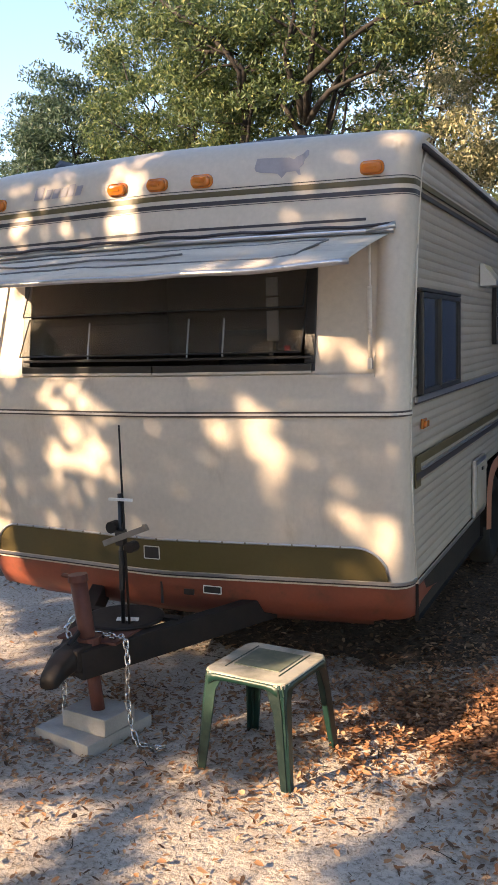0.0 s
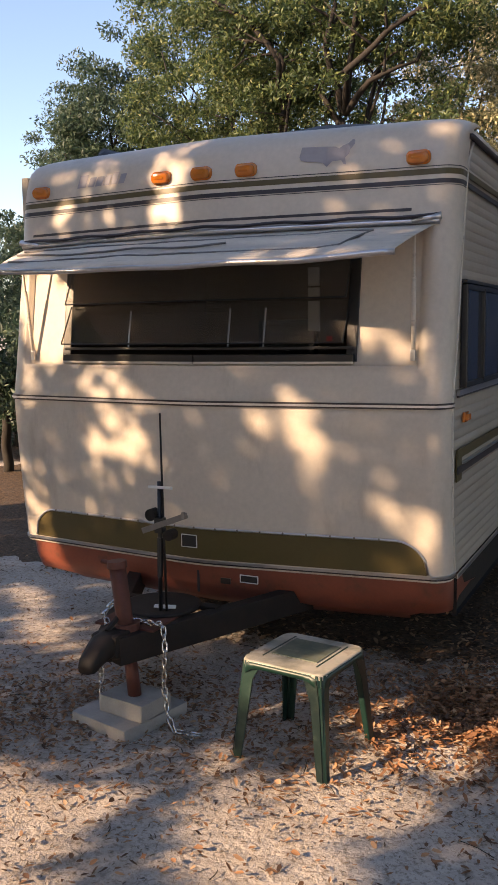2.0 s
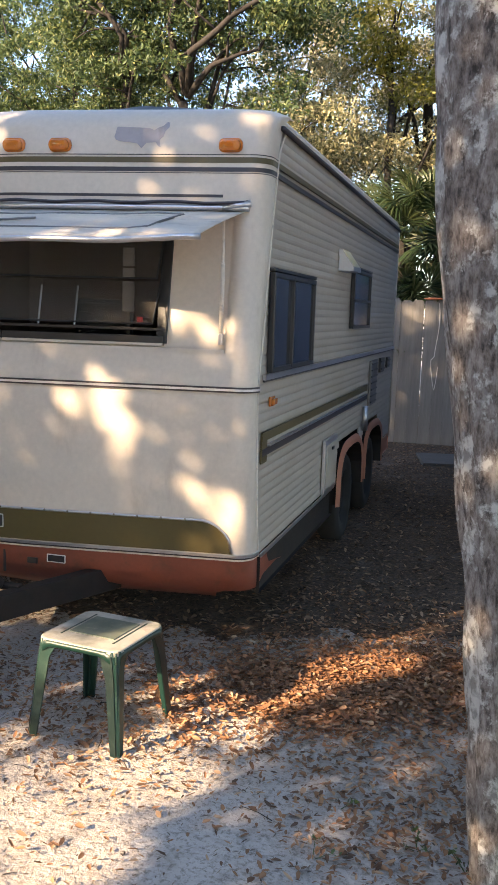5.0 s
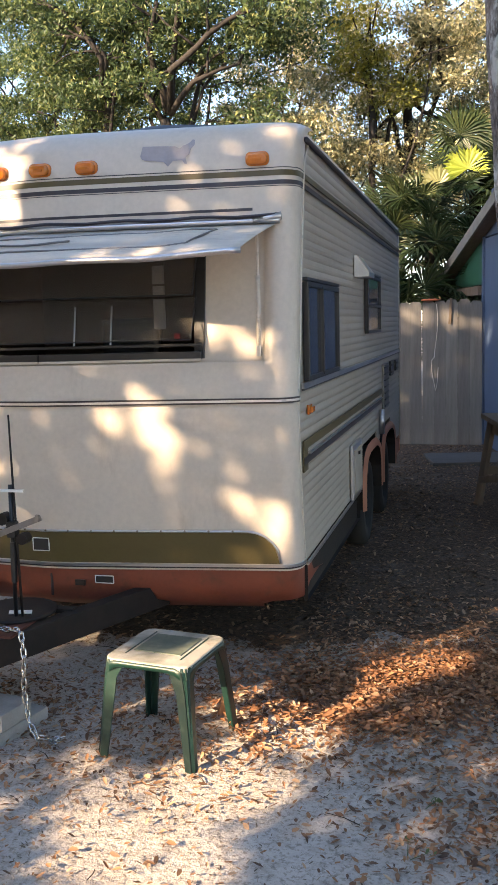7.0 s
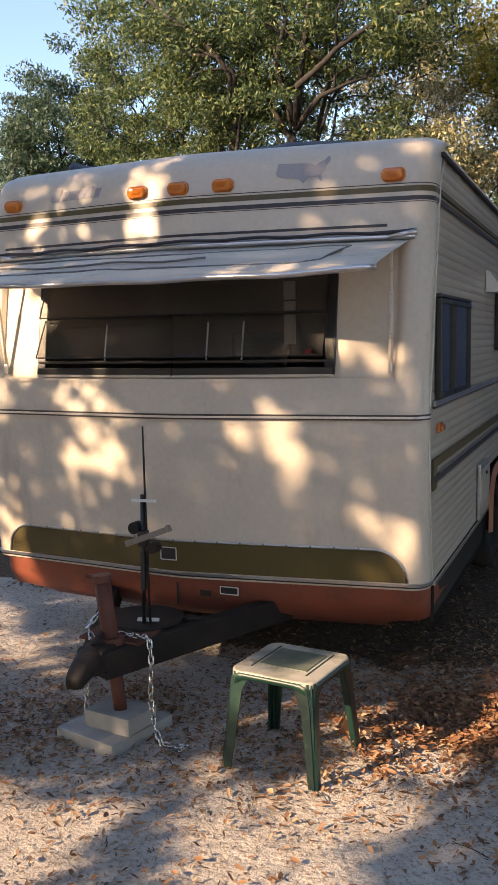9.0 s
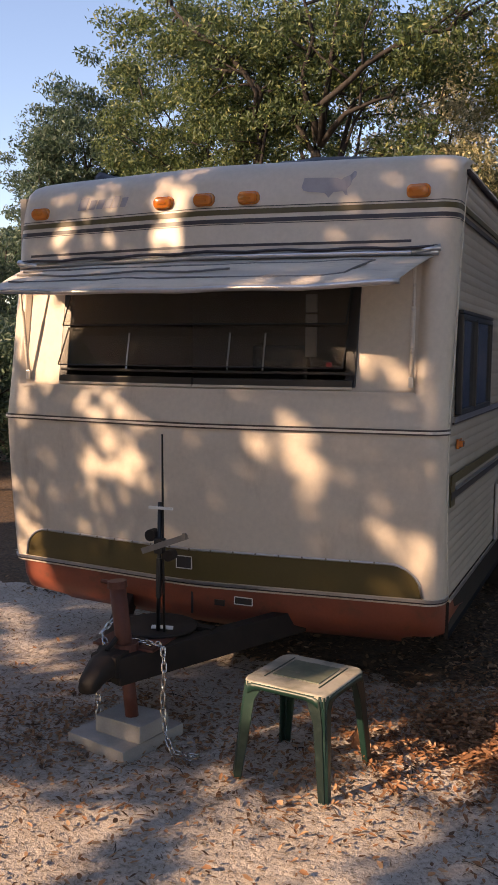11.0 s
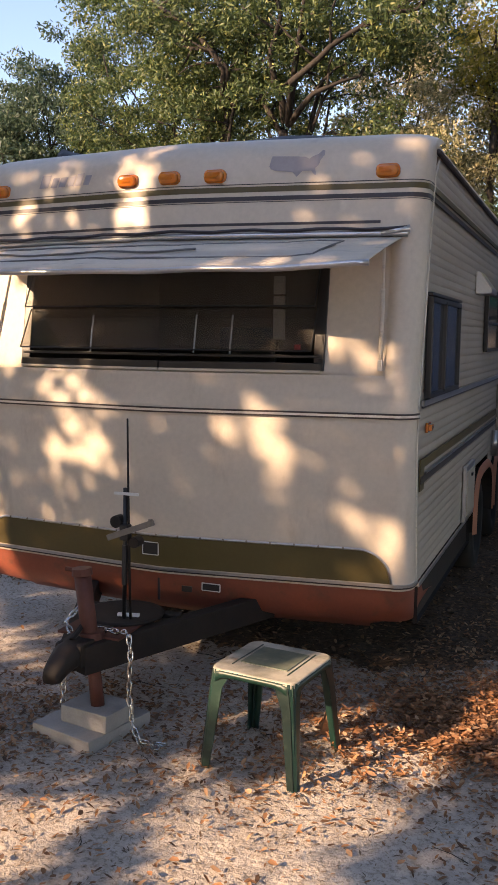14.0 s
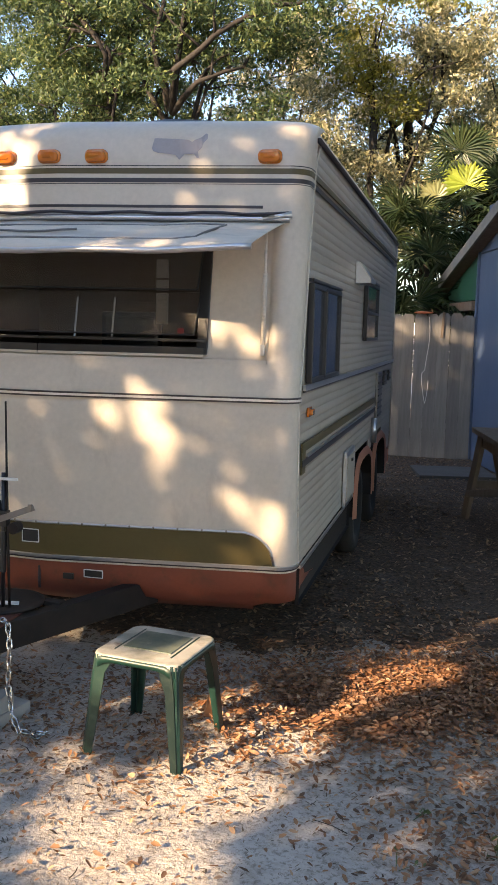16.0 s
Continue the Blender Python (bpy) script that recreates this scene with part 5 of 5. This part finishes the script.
FOREST = [
    # base, height, crown centre and radii (from the base), leaves, leaf size, material, label, trunk, limbs
    ((-5.6, 12.0, 0), 8.0, ((0, 0, 5.7), (2.5, 1.5, 3.0)), 46000, 0.08, OAKLEAF, "live oak with fine green leaves", 0.14, 8),
    ((-7.6, 14.0, 0), 9.0, ((0, 0, 6.2), (1.7, 1.2, 2.9)), 27000, 0.085, OAKLEAF, "live oak with fine green leaves", 0.12, 7),
    ((-9.2, 13.3, 0), 8.8, ((0, 0, 6.3), (1.3, 0.9, 2.7)), 21000, 0.09, DARKLEAF, "slim distant oak, blue-green with shade and haze in its colour", 0.12, 8),
    ((-8.4, 14.5, 0), 7.0, ((0, 0, 4.5), (1.9, 1.4, 2.1)), 20000, 0.09, DARKLEAF, "distant oak, blue-green with shade and haze in its colour", 0.14, 7),
    ((-12.0, 15.0, 0), 7.0, ((0, 0, 3.9), (2.6, 1.6, 2.2)), 20000, 0.10, DARKLEAF, "distant oak, blue-green with shade and haze in its colour", 0.14, 7),
    ((0.6, 13.0, 0), 10.0, ((0.2, 0, 5.9), (2.1, 1.4, 3.0)), 34000, 0.08, OLIVELEAF, "tall tree with tan and olive leaves", 0.15, 9),
    ((3.6, 14.0, 0), 10.0, ((0, 0, 5.8), (2.4, 1.5, 3.2)), 34000, 0.085, OLIVELEAF, "tall tree with tan and olive leaves", 0.15, 9),
    ((-1.8, 15.0, 0), 10.0, ((0, 0, 5.6), (2.6, 1.4, 2.9)), 34000, 0.09, OLIVELEAF, "tall tree with tan leaves, sunlight put into their colour", 0.15, 8),
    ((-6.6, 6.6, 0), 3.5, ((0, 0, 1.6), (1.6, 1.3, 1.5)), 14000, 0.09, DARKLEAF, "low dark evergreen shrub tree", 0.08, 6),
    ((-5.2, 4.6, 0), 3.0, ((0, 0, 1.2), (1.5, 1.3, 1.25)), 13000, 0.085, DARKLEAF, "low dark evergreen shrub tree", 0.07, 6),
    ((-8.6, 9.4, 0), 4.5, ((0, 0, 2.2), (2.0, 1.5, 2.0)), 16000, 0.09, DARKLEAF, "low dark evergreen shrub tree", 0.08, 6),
    ((1.7, 11.8, 0), 5.0, ((0, 0, 3.6), (1.5, 0.9, 0.8)), 9000, 0.075, OLIVELEAF, "small tan-leaved oak tree", 0.09, 6),
    ((-0.9, 11.6, 0), 6.5, ((0, 0, 4.7), (1.6, 1.0, 1.0)), 13000, 0.075, OLIVELEAF, "small olive-leaved oak tree", 0.09, 6),
    ((0.1, 12.0, 0), 9.5, ((0.1, 0, 7.1), (1.0, 0.8, 0.75)), 7000, 0.08, YELLOWLEAF, "tree top with yellowing leaves", 0.09, 5),
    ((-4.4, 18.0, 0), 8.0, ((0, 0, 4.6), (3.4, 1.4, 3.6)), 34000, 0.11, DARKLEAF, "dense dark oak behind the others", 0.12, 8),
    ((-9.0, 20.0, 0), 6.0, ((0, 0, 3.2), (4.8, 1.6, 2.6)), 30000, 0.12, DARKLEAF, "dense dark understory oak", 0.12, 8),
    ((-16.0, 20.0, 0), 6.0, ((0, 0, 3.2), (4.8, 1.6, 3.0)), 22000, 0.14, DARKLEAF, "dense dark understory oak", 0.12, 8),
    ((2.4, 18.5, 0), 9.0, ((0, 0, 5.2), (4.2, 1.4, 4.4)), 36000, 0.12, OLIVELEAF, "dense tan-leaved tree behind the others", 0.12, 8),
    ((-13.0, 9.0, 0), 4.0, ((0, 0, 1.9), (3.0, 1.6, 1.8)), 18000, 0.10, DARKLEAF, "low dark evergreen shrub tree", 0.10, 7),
    ((-10.5, 13.2, 0), 7.6, ((0, 0, 5.3), (1.1, 0.9, 2.1)), 14000, 0.09, DARKLEAF, "slim distant oak, blue-green with shade and haze in its colour", 0.12, 8),
]
for i, (base, h, crown, n, leaf, mat, label, tr, limbs) in enumerate(FOREST):
    tree(base, h, crown, int(n * 0.95), leaf * 1.15, mat, label, 20 + i, tr, limbs)
tree((-2.9, 10.2, 0), 9.4, ((-0.1, 0.7, 6.9), (2.1, 0.9, 1.5)), 26000, 0.095, OAKLEAF, "broad live oak with dark green leaves and forked limbs", 11, 0.15, 6,
     main=[((0.2, -0.3, 5.7), (0.9, -0.4, 6.08), (1.5, -0.4, 6.48), (2.1, -0.3, 6.55), (2.8, 0, 7.0)), ((0.3, -0.2, 6.3), (0.42, -0.2, 7.4)), ((-0.2, -0.2, 6.1), (0.0, -0.2, 6.7), (-0.3, 0, 7.6)), ((0.5, -0.2, 5.5), (1.2, 0, 5.7))])
tree((-3.7, 10.3, 0), 10.0, ((-0.9, 0.7, 7.0), (2.3, 0.9, 1.4)), 24000, 0.09, OAKLEAF, "live oak with long dark limbs arching through the leaves", 13, 0.13, 5,
     main=[((-0.2, -0.3, 5.99), (-0.8, -0.4, 6.74), (-1.35, -0.4, 7.07), (-1.75, -0.3, 7.55), (-2.0, 0, 8.2)), ((-0.1, -0.3, 6.0), (-0.5, -0.3, 6.3), (-1.3, -0.3, 6.5))])
# woods added round the yard, out of view, to shut off the low sky
for i, (base, h, crown, mat) in enumerate([
    ((6.2, 0.5, 0), 9, ((0.4, 0, 4.6), (2.6, 3.2, 4.2)), DARKLEAF), ((7.0, 6.5, 0), 9, ((0.4, 0, 4.8), (2.8, 3.2, 4.4)), DARKLEAF), ((6.5, -6.5, 0), 9, ((0.4, 0, 4.6), (2.8, 3.2, 4.2)), DARKLEAF),
    ((1.0, -11.5, 0), 9, ((0, 0, 4.6), (3.2, 2.4, 4.2)), DARKLEAF), ((-12.5, 1.5, 0), 8, ((0, 0, 4.0), (2.0, 3.0, 3.6)), DARKLEAF)]):
    tree(base, h, crown, 22000, 0.17, mat, "unseen dark oak added to shut off the low sky", 90 + i, 0.2, 7, clump=0.6)


def palmetto(base, height, n, seed, lit=False):
    """A fan palm: stem, stalks, and fans of narrow pleated leaflets."""
    rng = random.Random(seed)
    t = thing("fan_palm", "green fan palm with drooping pleated fronds" if not lit else "fan palm with a frond coloured yellow-green as if sunlit", "palm", base)
    part("stem", tube([(0, 0, -0.05), (0.03, 0.02, height * 0.5), (0, 0, height)], [0.13, 0.11, 0.09], 10), LIMB, t, "fibrous stem")
    for k in range(n):
        w = 2 * math.pi * (k * 0.382) + rng.uniform(-0.2, 0.2)
        el = rng.uniform(-0.35, 1.25)
        out = Vector((math.cos(w) * math.cos(el), math.sin(w) * math.cos(el), math.sin(el)))
        L = rng.uniform(0.55, 0.95)
        a = Vector((0, 0, height))
        b = a + out * L + Vector((0, 0, -0.08))
        stalk = part("stalk", tube([a, a.lerp(b, 0.5) + Vector((0, 0, 0.05)), b], [0.014, 0.011, 0.008], 5), PALMLEAF, t)
        side = out.cross(Vector((0, 0, 1))).normalized()
        up = side.cross(out).normalized()
        side = (side * math.cos(0.4 * (k % 3 - 1)) + up * math.sin(0.4 * (k % 3 - 1)))
        V, F = [], []
        R = rng.uniform(0.5, 0.72)
        for j in range(26):
            ang = radians(-125 + 250 * j / 25)
            d = (out * math.cos(ang) + side * math.sin(ang)).normalized()
            tan = (-out * math.sin(ang) + side * math.cos(ang))
            r = R * (1 - 0.25 * abs(ang) / 2.2)
            mid = b + d * r * 0.55 + up * (0.02 if j % 2 else 0.0)
            tip = b + d * r + Vector((0, 0, -0.20 * r * rng.uniform(0.4, 1.3)))
            wd = 0.024
            o = len(V)
            V += [b, mid + tan * wd, mid - tan * wd, tip, mid + up * 0.012]
            F += [(o, o + 1, o + 4), (o, o + 4, o + 2), (o + 1, o + 3, o + 4), (o + 4, o + 3, o + 2)]
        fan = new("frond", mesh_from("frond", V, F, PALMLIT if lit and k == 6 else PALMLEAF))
        fan.parent = stalk
    if lit:
        # two broad upright fans, their sunlit look put into the leaf colour
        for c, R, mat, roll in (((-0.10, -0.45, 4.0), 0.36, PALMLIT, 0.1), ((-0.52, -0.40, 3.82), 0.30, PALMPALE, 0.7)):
            hub = Vector(c) - Vector((0, 0, 0.1))
            stalk = part("stalk", tube([(0, 0, height), hub.lerp(Vector((0, 0, height)), 0.5) + Vector((0, 0, 0.08)), hub], [0.014, 0.011, 0.008], 5), PALMLEAF, t)
            V, F = [], []
            for j in range(22):
                ang = radians(90 - 110 + 220 * j / 21) + roll
                d = Vector((math.cos(ang), -0.15, math.sin(ang)))
                tan = Vector((-math.sin(ang), 0, math.cos(ang)))
                r = R * rng.uniform(0.85, 1.05)
                o = len(V)
                mid = hub + d * r * 0.7 + Vector((0, 0.02 * (j % 2), 0))
                V += [hub, mid + tan * 0.036, mid - tan * 0.036, hub + d * r + Vector((0, -0.03, -0.05 * r)), mid + Vector((0, -0.012, 0))]
                F += [(o, o + 1, o + 4), (o, o + 4, o + 2), (o + 1, o + 3, o + 4), (o + 4, o + 3, o + 2)]
            fan = tagged(new("frond", mesh_from("frond", V, F, mat)), "frond with sunlight put into its colour")
            fan.parent = stalk
    return t


for i, (b, h, n, lit) in enumerate([((1.9, 10.6, 0), 3.7, 24, True), ((1.25, 10.2, 0), 3.0, 22, False), ((2.5, 10.9, 0), 3.3, 22, False), ((0.6, 10.8, 0), 2.9, 20, False), ((3.2, 11.2, 0), 3.6, 18, False), ((1.5, 9.9, 0), 2.2, 18, False), ((1.0, 9.4, 0), 1.5, 14, False), ((2.1, 9.6, 0), 1.5, 14, False), ((-0.6, 10.4, 0), 1.9, 14, False)]):
    palmetto(b, h, n, 70 + i, lit)


# ---- unseen shade trees added behind the camera: aimed gaps in their crowns dapple the front of the trailer ----
ACROSS = Vector((0.8, -0.6, 0.0))
RISE = ACROSS.cross(SUN_WAY).normalized()
if RISE.z < 0:
    RISE = -RISE
AWAY = 8.5
# openings in the foliage: centre (as the place that the light reaches), half sizes, and how thin the leaves are there
GAPS = [
    ((-0.94, 0.10, 1.80), 0.22, 0.28, 1.0), ((-0.20, 0.10, 2.42), 0.095, 0.27, 0.93), ((-0.92, 0.13, 2.28), 0.08, 0.10, 0.7), ((-0.58, 0.12, 2.48), 0.05, 0.12, 0.6), ((-0.76, 0.10, 2.50), 0.03, 0.12, 0.6),
    ((-0.38, 0.0, 1.14), 0.19, 0.23, 0.86), ((-0.55, 0.02, 1.42), 0.12, 0.08, 0.75), ((0.04, -0.1, 1.15), 0.055, 0.14, 0.52), ((0.27, -0.06, 1.10), 0.026, 0.12, 0.6), ((0.51, -0.05, 1.23), 0.135, 0.15, 0.95),
    ((0.42, -0.05, 1.44), 0.12, 0.06, 0.75), ((0.20, -0.08, 1.43), 0.04, 0.06, 0.45), ((1.0, 0.0, 0.84), 0.12, 0.06, 0.8), ((1.14, 0.03, 0.72), 0.085, 0.15, 0.95), ((1.10, 0.02, 1.47), 0.08, 0.05, 0.5),
    ((0.92, 0.07, 1.62), 0.15, 0.06, 0.7), ((-1.08, 0.05, 0.62), 0.10, 0.29, 0.95), ((-1.05, 0.02, 1.46), 0.07, 0.09, 0.7), ((1.14, 0.2, 2.56), 0.07, 0.04, 0.6), ((-0.85, 0.0, 1.33), 0.03, 0.06, 0.6),
    ((-0.15, -1.55, 0), 0.46, 0.10, 1.0), ((0.18, -1.47, 0), 0.22, 0.11, 1.0), ((0.05, -1.85, 0), 0.55, 0.14, 1.0), ((0.98, -1.42, 0), 0.38, 0.13, 1.0), ((0.70, -1.05, 0), 0.32, 0.06, 0.9), ((1.08, -1.0, 0), 0.28, 0.14, 1.0), ((1.22, -0.66, 0), 0.20, 0.15, 1.0),
    ((1.10, -0.28, 0), 0.19, 0.12, 1.0), ((1.40, -0.26, 0), 0.17, 0.12, 1.0), ((1.54, -0.04, 0), 0.15, 0.12, 1.0), ((1.75, 0.28, 0), 0.17, 0.16, 1.0), ((1.84, 0.75, 0), 0.10, 0.11, 0.8), ((2.2, 1.42, 0), 0.12, 0.07, 0.8),
    ((-1.56, 0.55, 0), 0.34, 0.05, 1.0), ((-1.10, 0.07, 0), 0.36, 0.055, 1.0), ((-0.75, -0.12, 0), 0.2, 0.04, 0.9), ((-0.13, 0.5, 0), 0.28, 0.04, 1.0), ((-1.4, -1.2, 0), 0.34, 0.06, 1.0), ((-0.55, -1.25, 0), 0.26, 0.06, 0.9),
    ((1.15, 8.3, 1.74), 0.22, 0.13, 0.8), ((1.55, 8.3, 1.70), 0.20, 0.10, 0.8), ((1.85, 8.3, 1.62), 0.14, 0.08, 0.8), ((2.0, 7.9, 1.6), 0.1, 0.1, 0.8), ((2.2, 7.4, 2.6), 0.06, 0.2, 0.8), ((2.3, 6.9, 2.5), 0.05, 0.18, 0.8),
]


def shade_trees():
    rng = np.random.default_rng(5)
    gaps = [(Vector(p).dot(ACROSS), Vector(p).dot(RISE), a, b, k) for p, a, b, k in GAPS]
    def open_at(u, v):
        """How open the crown is: full in the middle of a gap, thinning out towards its rim."""
        m = np.zeros(len(u))
        for gu, gv, a, b, k in gaps:
            wob = 1 + 0.10 * np.sin(3 * np.arctan2(v - gv, u - gu) + gu * 9) + 0.06 * np.sin(5 * np.arctan2(v - gv, u - gu) + gv * 7)
            d = np.sqrt(((u - gu) / a) ** 2 + ((v - gv) / b) ** 2) / wob
            m = np.maximum(m, k * (np.clip((1.3 - d) / 0.62, 0, 1) ** 0.6 if k < 1 else np.clip((1.12 - d) / 0.2, 0, 1)))
        return m
    origin = -SUN_WAY * AWAY
    for k, (u0, u1, stem) in enumerate(((-4.6, 0.2, (-7.6, -6.4, 0)), (0.2, 5.2, (-4.4, -10.6, 0)))):
        n = 78000
        u = rng.uniform(u0 - 0.25, u1 + 0.25, n)
        v = rng.uniform(-2.9, 7.2, n)
        keep = rng.random(n) > open_at(u, v) * 0.985
        # ragged outline of the crown
        edge = np.where(u < 1.2, 6.7, 2.9) + 0.35 * np.sin(u * 2.3) + 0.25 * np.sin(u * 5.1 + 1)
        keep &= v < edge
        u, v = u[keep], v[keep]
        w = rng.normal(0, 0.45, len(u))
        pts = np.array(origin)[None] + u[:, None] * np.array(ACROSS) + v[:, None] * np.array(RISE) + w[:, None] * np.array(SUN_WAY)
        pts = pts[pts[:, 2] > 0.4]
        t = thing("shade_oak", "unseen spreading oak, added so its crown shades the yard", "tree", stem)
        top = Vector(np.mean(pts, 0))
        r = random.Random(k)
        path = limb_path((0, 0, -0.1), top - Vector(stem), r, 0.05)
        ob = new("trunk", mesh_from("trunk", *tube_data(path, list(np.linspace(0.16, 0.08, len(path))), 10), LIMB, True))
        ob.parent = t
        cr = new("crown", leaves_mesh("crown", pts - np.array(stem), 0.13, OAKLEAF, rng, slim=0.62))
        cr.parent = t


shade_trees()


# ---- small weeds beside the near oak ----
def weed(x, y, n, seed):
    """A sprig of small pointed leaves on short stems."""
    rng, nr = random.Random(seed), np.random.default_rng(seed)
    w = thing("weed", "small green weed sprouting from the leaf litter", "weed", (x, y, ground_z(x, y)), group="weeds by the oak")
    pts = []
    for _ in range(n):
        a, r = rng.uniform(0, 2 * math.pi), rng.uniform(0.02, 0.07)
        tip = Vector((r * math.cos(a), r * math.sin(a), rng.uniform(0.015, 0.06)))
        part("stem", tube([(0, 0, -0.005), tip * 0.6, tip], [0.0016, 0.0013, 0.001], 4), WEEDLEAF, w)
        pts += [tuple(tip + Vector((rng.gauss(0, 0.008), rng.gauss(0, 0.008), 0.003))) for _ in range(4)]
    ob = new("leaves", leaves_mesh("leaves", np.array(pts), 0.024, WEEDLEAF, nr, slim=0.5))
    ob.parent = w


for k, (x, y, n) in enumerate(((2.14, -1.14, 4), (2.30, -1.22, 5), (1.86, -0.98, 2), (1.83, -1.30, 2))):
    weed(x, y, n, 300 + k)


# ---- leaf litter ----
def litter():
    rng = np.random.default_rng(9)
    def scatter(name, n, weight, size, mat, label, lift=0.008, slim=0.45, area=(-3.5, 4.0, -3.2, 8.2)):
        out = []
        while len(out) < n:
            x, y = area[0] + (area[1] - area[0]) * rng.random(), area[2] + (area[3] - area[2]) * rng.random()
            if rng.random() < weight(x, y):
                out.append((x, y))
        xy = np.array(out)
        m = len(xy)
        z = np.array([ground_z(x, y) for x, y in xy]) + rng.uniform(0.002, lift, m)
        w = rng.uniform(0, 2 * math.pi, m)
        tilt = rng.normal(0, 0.28, (m, 2))
        a = np.stack([np.cos(w), np.sin(w), tilt[:, 0]], 1)
        b = np.stack([-np.sin(w), np.cos(w), tilt[:, 1]], 1)
        s = (size * rng.uniform(0.5, 1.35, m))[:, None]
        sl = (slim * rng.uniform(0.7, 1.3, m))[:, None]
        c = np.column_stack([xy, z])
        up = np.array([0, 0, 1.0])
        curl = (rng.uniform(0.02, 0.22, m))[:, None]
        mid = c + up * s * 0.02
        h1, h2 = up * s * curl, up * s * curl * 0.8
        w1, w2 = b * s * sl * 0.42, b * s * sl * 0.34
        v = np.stack([c - a * s * 0.5 + h1 * 0.4, c - a * s * 0.2 + w1 + h1, c + a * s * 0.22 + w2 + h2, c + a * s * 0.5 + h2 * 0.7, c + a * s * 0.18 - w2 + h2, c - a * s * 0.24 - w1 + h1, mid], 1).reshape(-1, 3)
        v[:, 2] = np.maximum(v[:, 2], 0.002 + np.repeat(z - 0.008, 7))
        o = 7 * np.arange(m)[:, None]
        tri = np.concatenate([o + [[k, (k + 1) % 6, 6]] for k in range(6)], 1).reshape(-1, 3)
        me = bpy.data.meshes.new(name)
        me.vertices.add(7 * m)
        me.vertices.foreach_set("co", v.astype(np.float32).ravel())
        me.loops.add(18 * m)
        me.loops.foreach_set("vertex_index", tri.astype(np.int32).ravel())
        me.polygons.add(6 * m)
        me.polygons.foreach_set("loop_start", np.arange(0, 18 * m, 3, dtype=np.int32))
        me.materials.append(mat)
        me.update(calc_edges=True)
        me.validate()
        return tagged(new(name, me), label, "leaves", kind="stuff")
    def drift(x, y):
        n = noise.noise((x * 1.3, y * 1.3, 2)) * 0.5 + 0.5
        band = math.exp(-((y + 0.25 - 0.35 * (x - 1.2)) / 0.55) ** 2) * (1 if x > 0.4 else 0.8)
        far = 1.0 if y > 0.4 and x > 1.15 else 0.0
        back = 1.0 if y > 7.3 else 0.0
        return min(1, 0.012 + 0.75 * band * n * 1.5 + 0.45 * far * n + back + 0.05 * n * (y < -0.5) + 2.4 * max(0, n - 0.2) * math.exp(-((x - 2.3) / 0.42) ** 2 - ((y + 0.95) / 0.42) ** 2))
    def chaff(x, y):
        n = noise.noise((x * 0.9, y * 0.9, 6)) * 0.5 + 0.5
        return min(1, 0.15 + 0.9 * n * n) * (1 if y < 1.5 else 0.4)
    def lane(x, y):
        return (0.25 + 0.75 * min(1, max(0, 0.8 * (noise.noise((x * 1.1, y * 0.8, 12)) + 0.75)))) if y > mould_edge(x) - 0.12 and x > -2.0 else 0.0
    def bank(x, y):
        s = ((x - 1.05) * 1.2 + (y + 0.4) * 0.8) / 1.442
        off = abs((y + 0.4) - (x - 1.05) * 0.62) / 1.18
        return (math.exp(-(off / 0.30) ** 2) * min(1.0, 0.12 + max(0.0, s - 0.2) / 0.35) if -0.1 < s < 1.5 else 0.0) * (0.4 + 0.6 * (noise.noise((x * 3, y * 3, 8)) * 0.5 + 0.5))
    scatter("leaf_bank", 13000, bank, 0.034, RUSTLEAF, "bank of rust-orange fallen oak leaves", 0.03, 0.5, (0.7, 2.8, -0.9, 1.1))
    scatter("leaf_litter", 21000, drift, 0.030, DRYLEAF, "drifts of curled brown oak leaves on the sand", 0.02, 0.45, (-2.5, 3.2, -3.0, 1.5))
    scatter("lane_litter", 32000, lane, 0.034, DARKDRY, "thick dull brown leaf litter beside the trailer", 0.03, 0.5, (-2.0, 3.8, -0.6, 8.2))
    scatter("leaf_crumbs", 15000, chaff, 0.019, CHAFF, "fine grey-brown leaf crumbs on the sand", 0.004, 0.26, (-2.5, 3.4, -3.0, 1.2))
    def twigs():
        V, F = [], []
        r = random.Random(4)
        for _ in range(90):
            x, y, w, L = r.uniform(-1.5, 3.2), r.uniform(-2.2, 1.0), r.uniform(0, math.pi), r.uniform(0.04, 0.16)
            a, b = Vector((x, y, ground_z(x, y) + 0.006)), Vector((x + L * math.cos(w), y + L * math.sin(w), ground_z(x, y) + 0.012))
            v, f = tube_data([a, a.lerp(b, 0.5) + Vector((0.006, 0.004, 0.002)), b], [0.0024, 0.002, 0.0014], 4)
            o = len(V)
            V.extend(v)
            F.extend([tuple(i + o for i in q) for q in f])
        tagged(new("fallen_twigs", mesh_from("fallen_twigs", V, F, LIMB)), "thin brown twigs fallen on the sand", "twigs", kind="stuff")
    twigs()


litter()
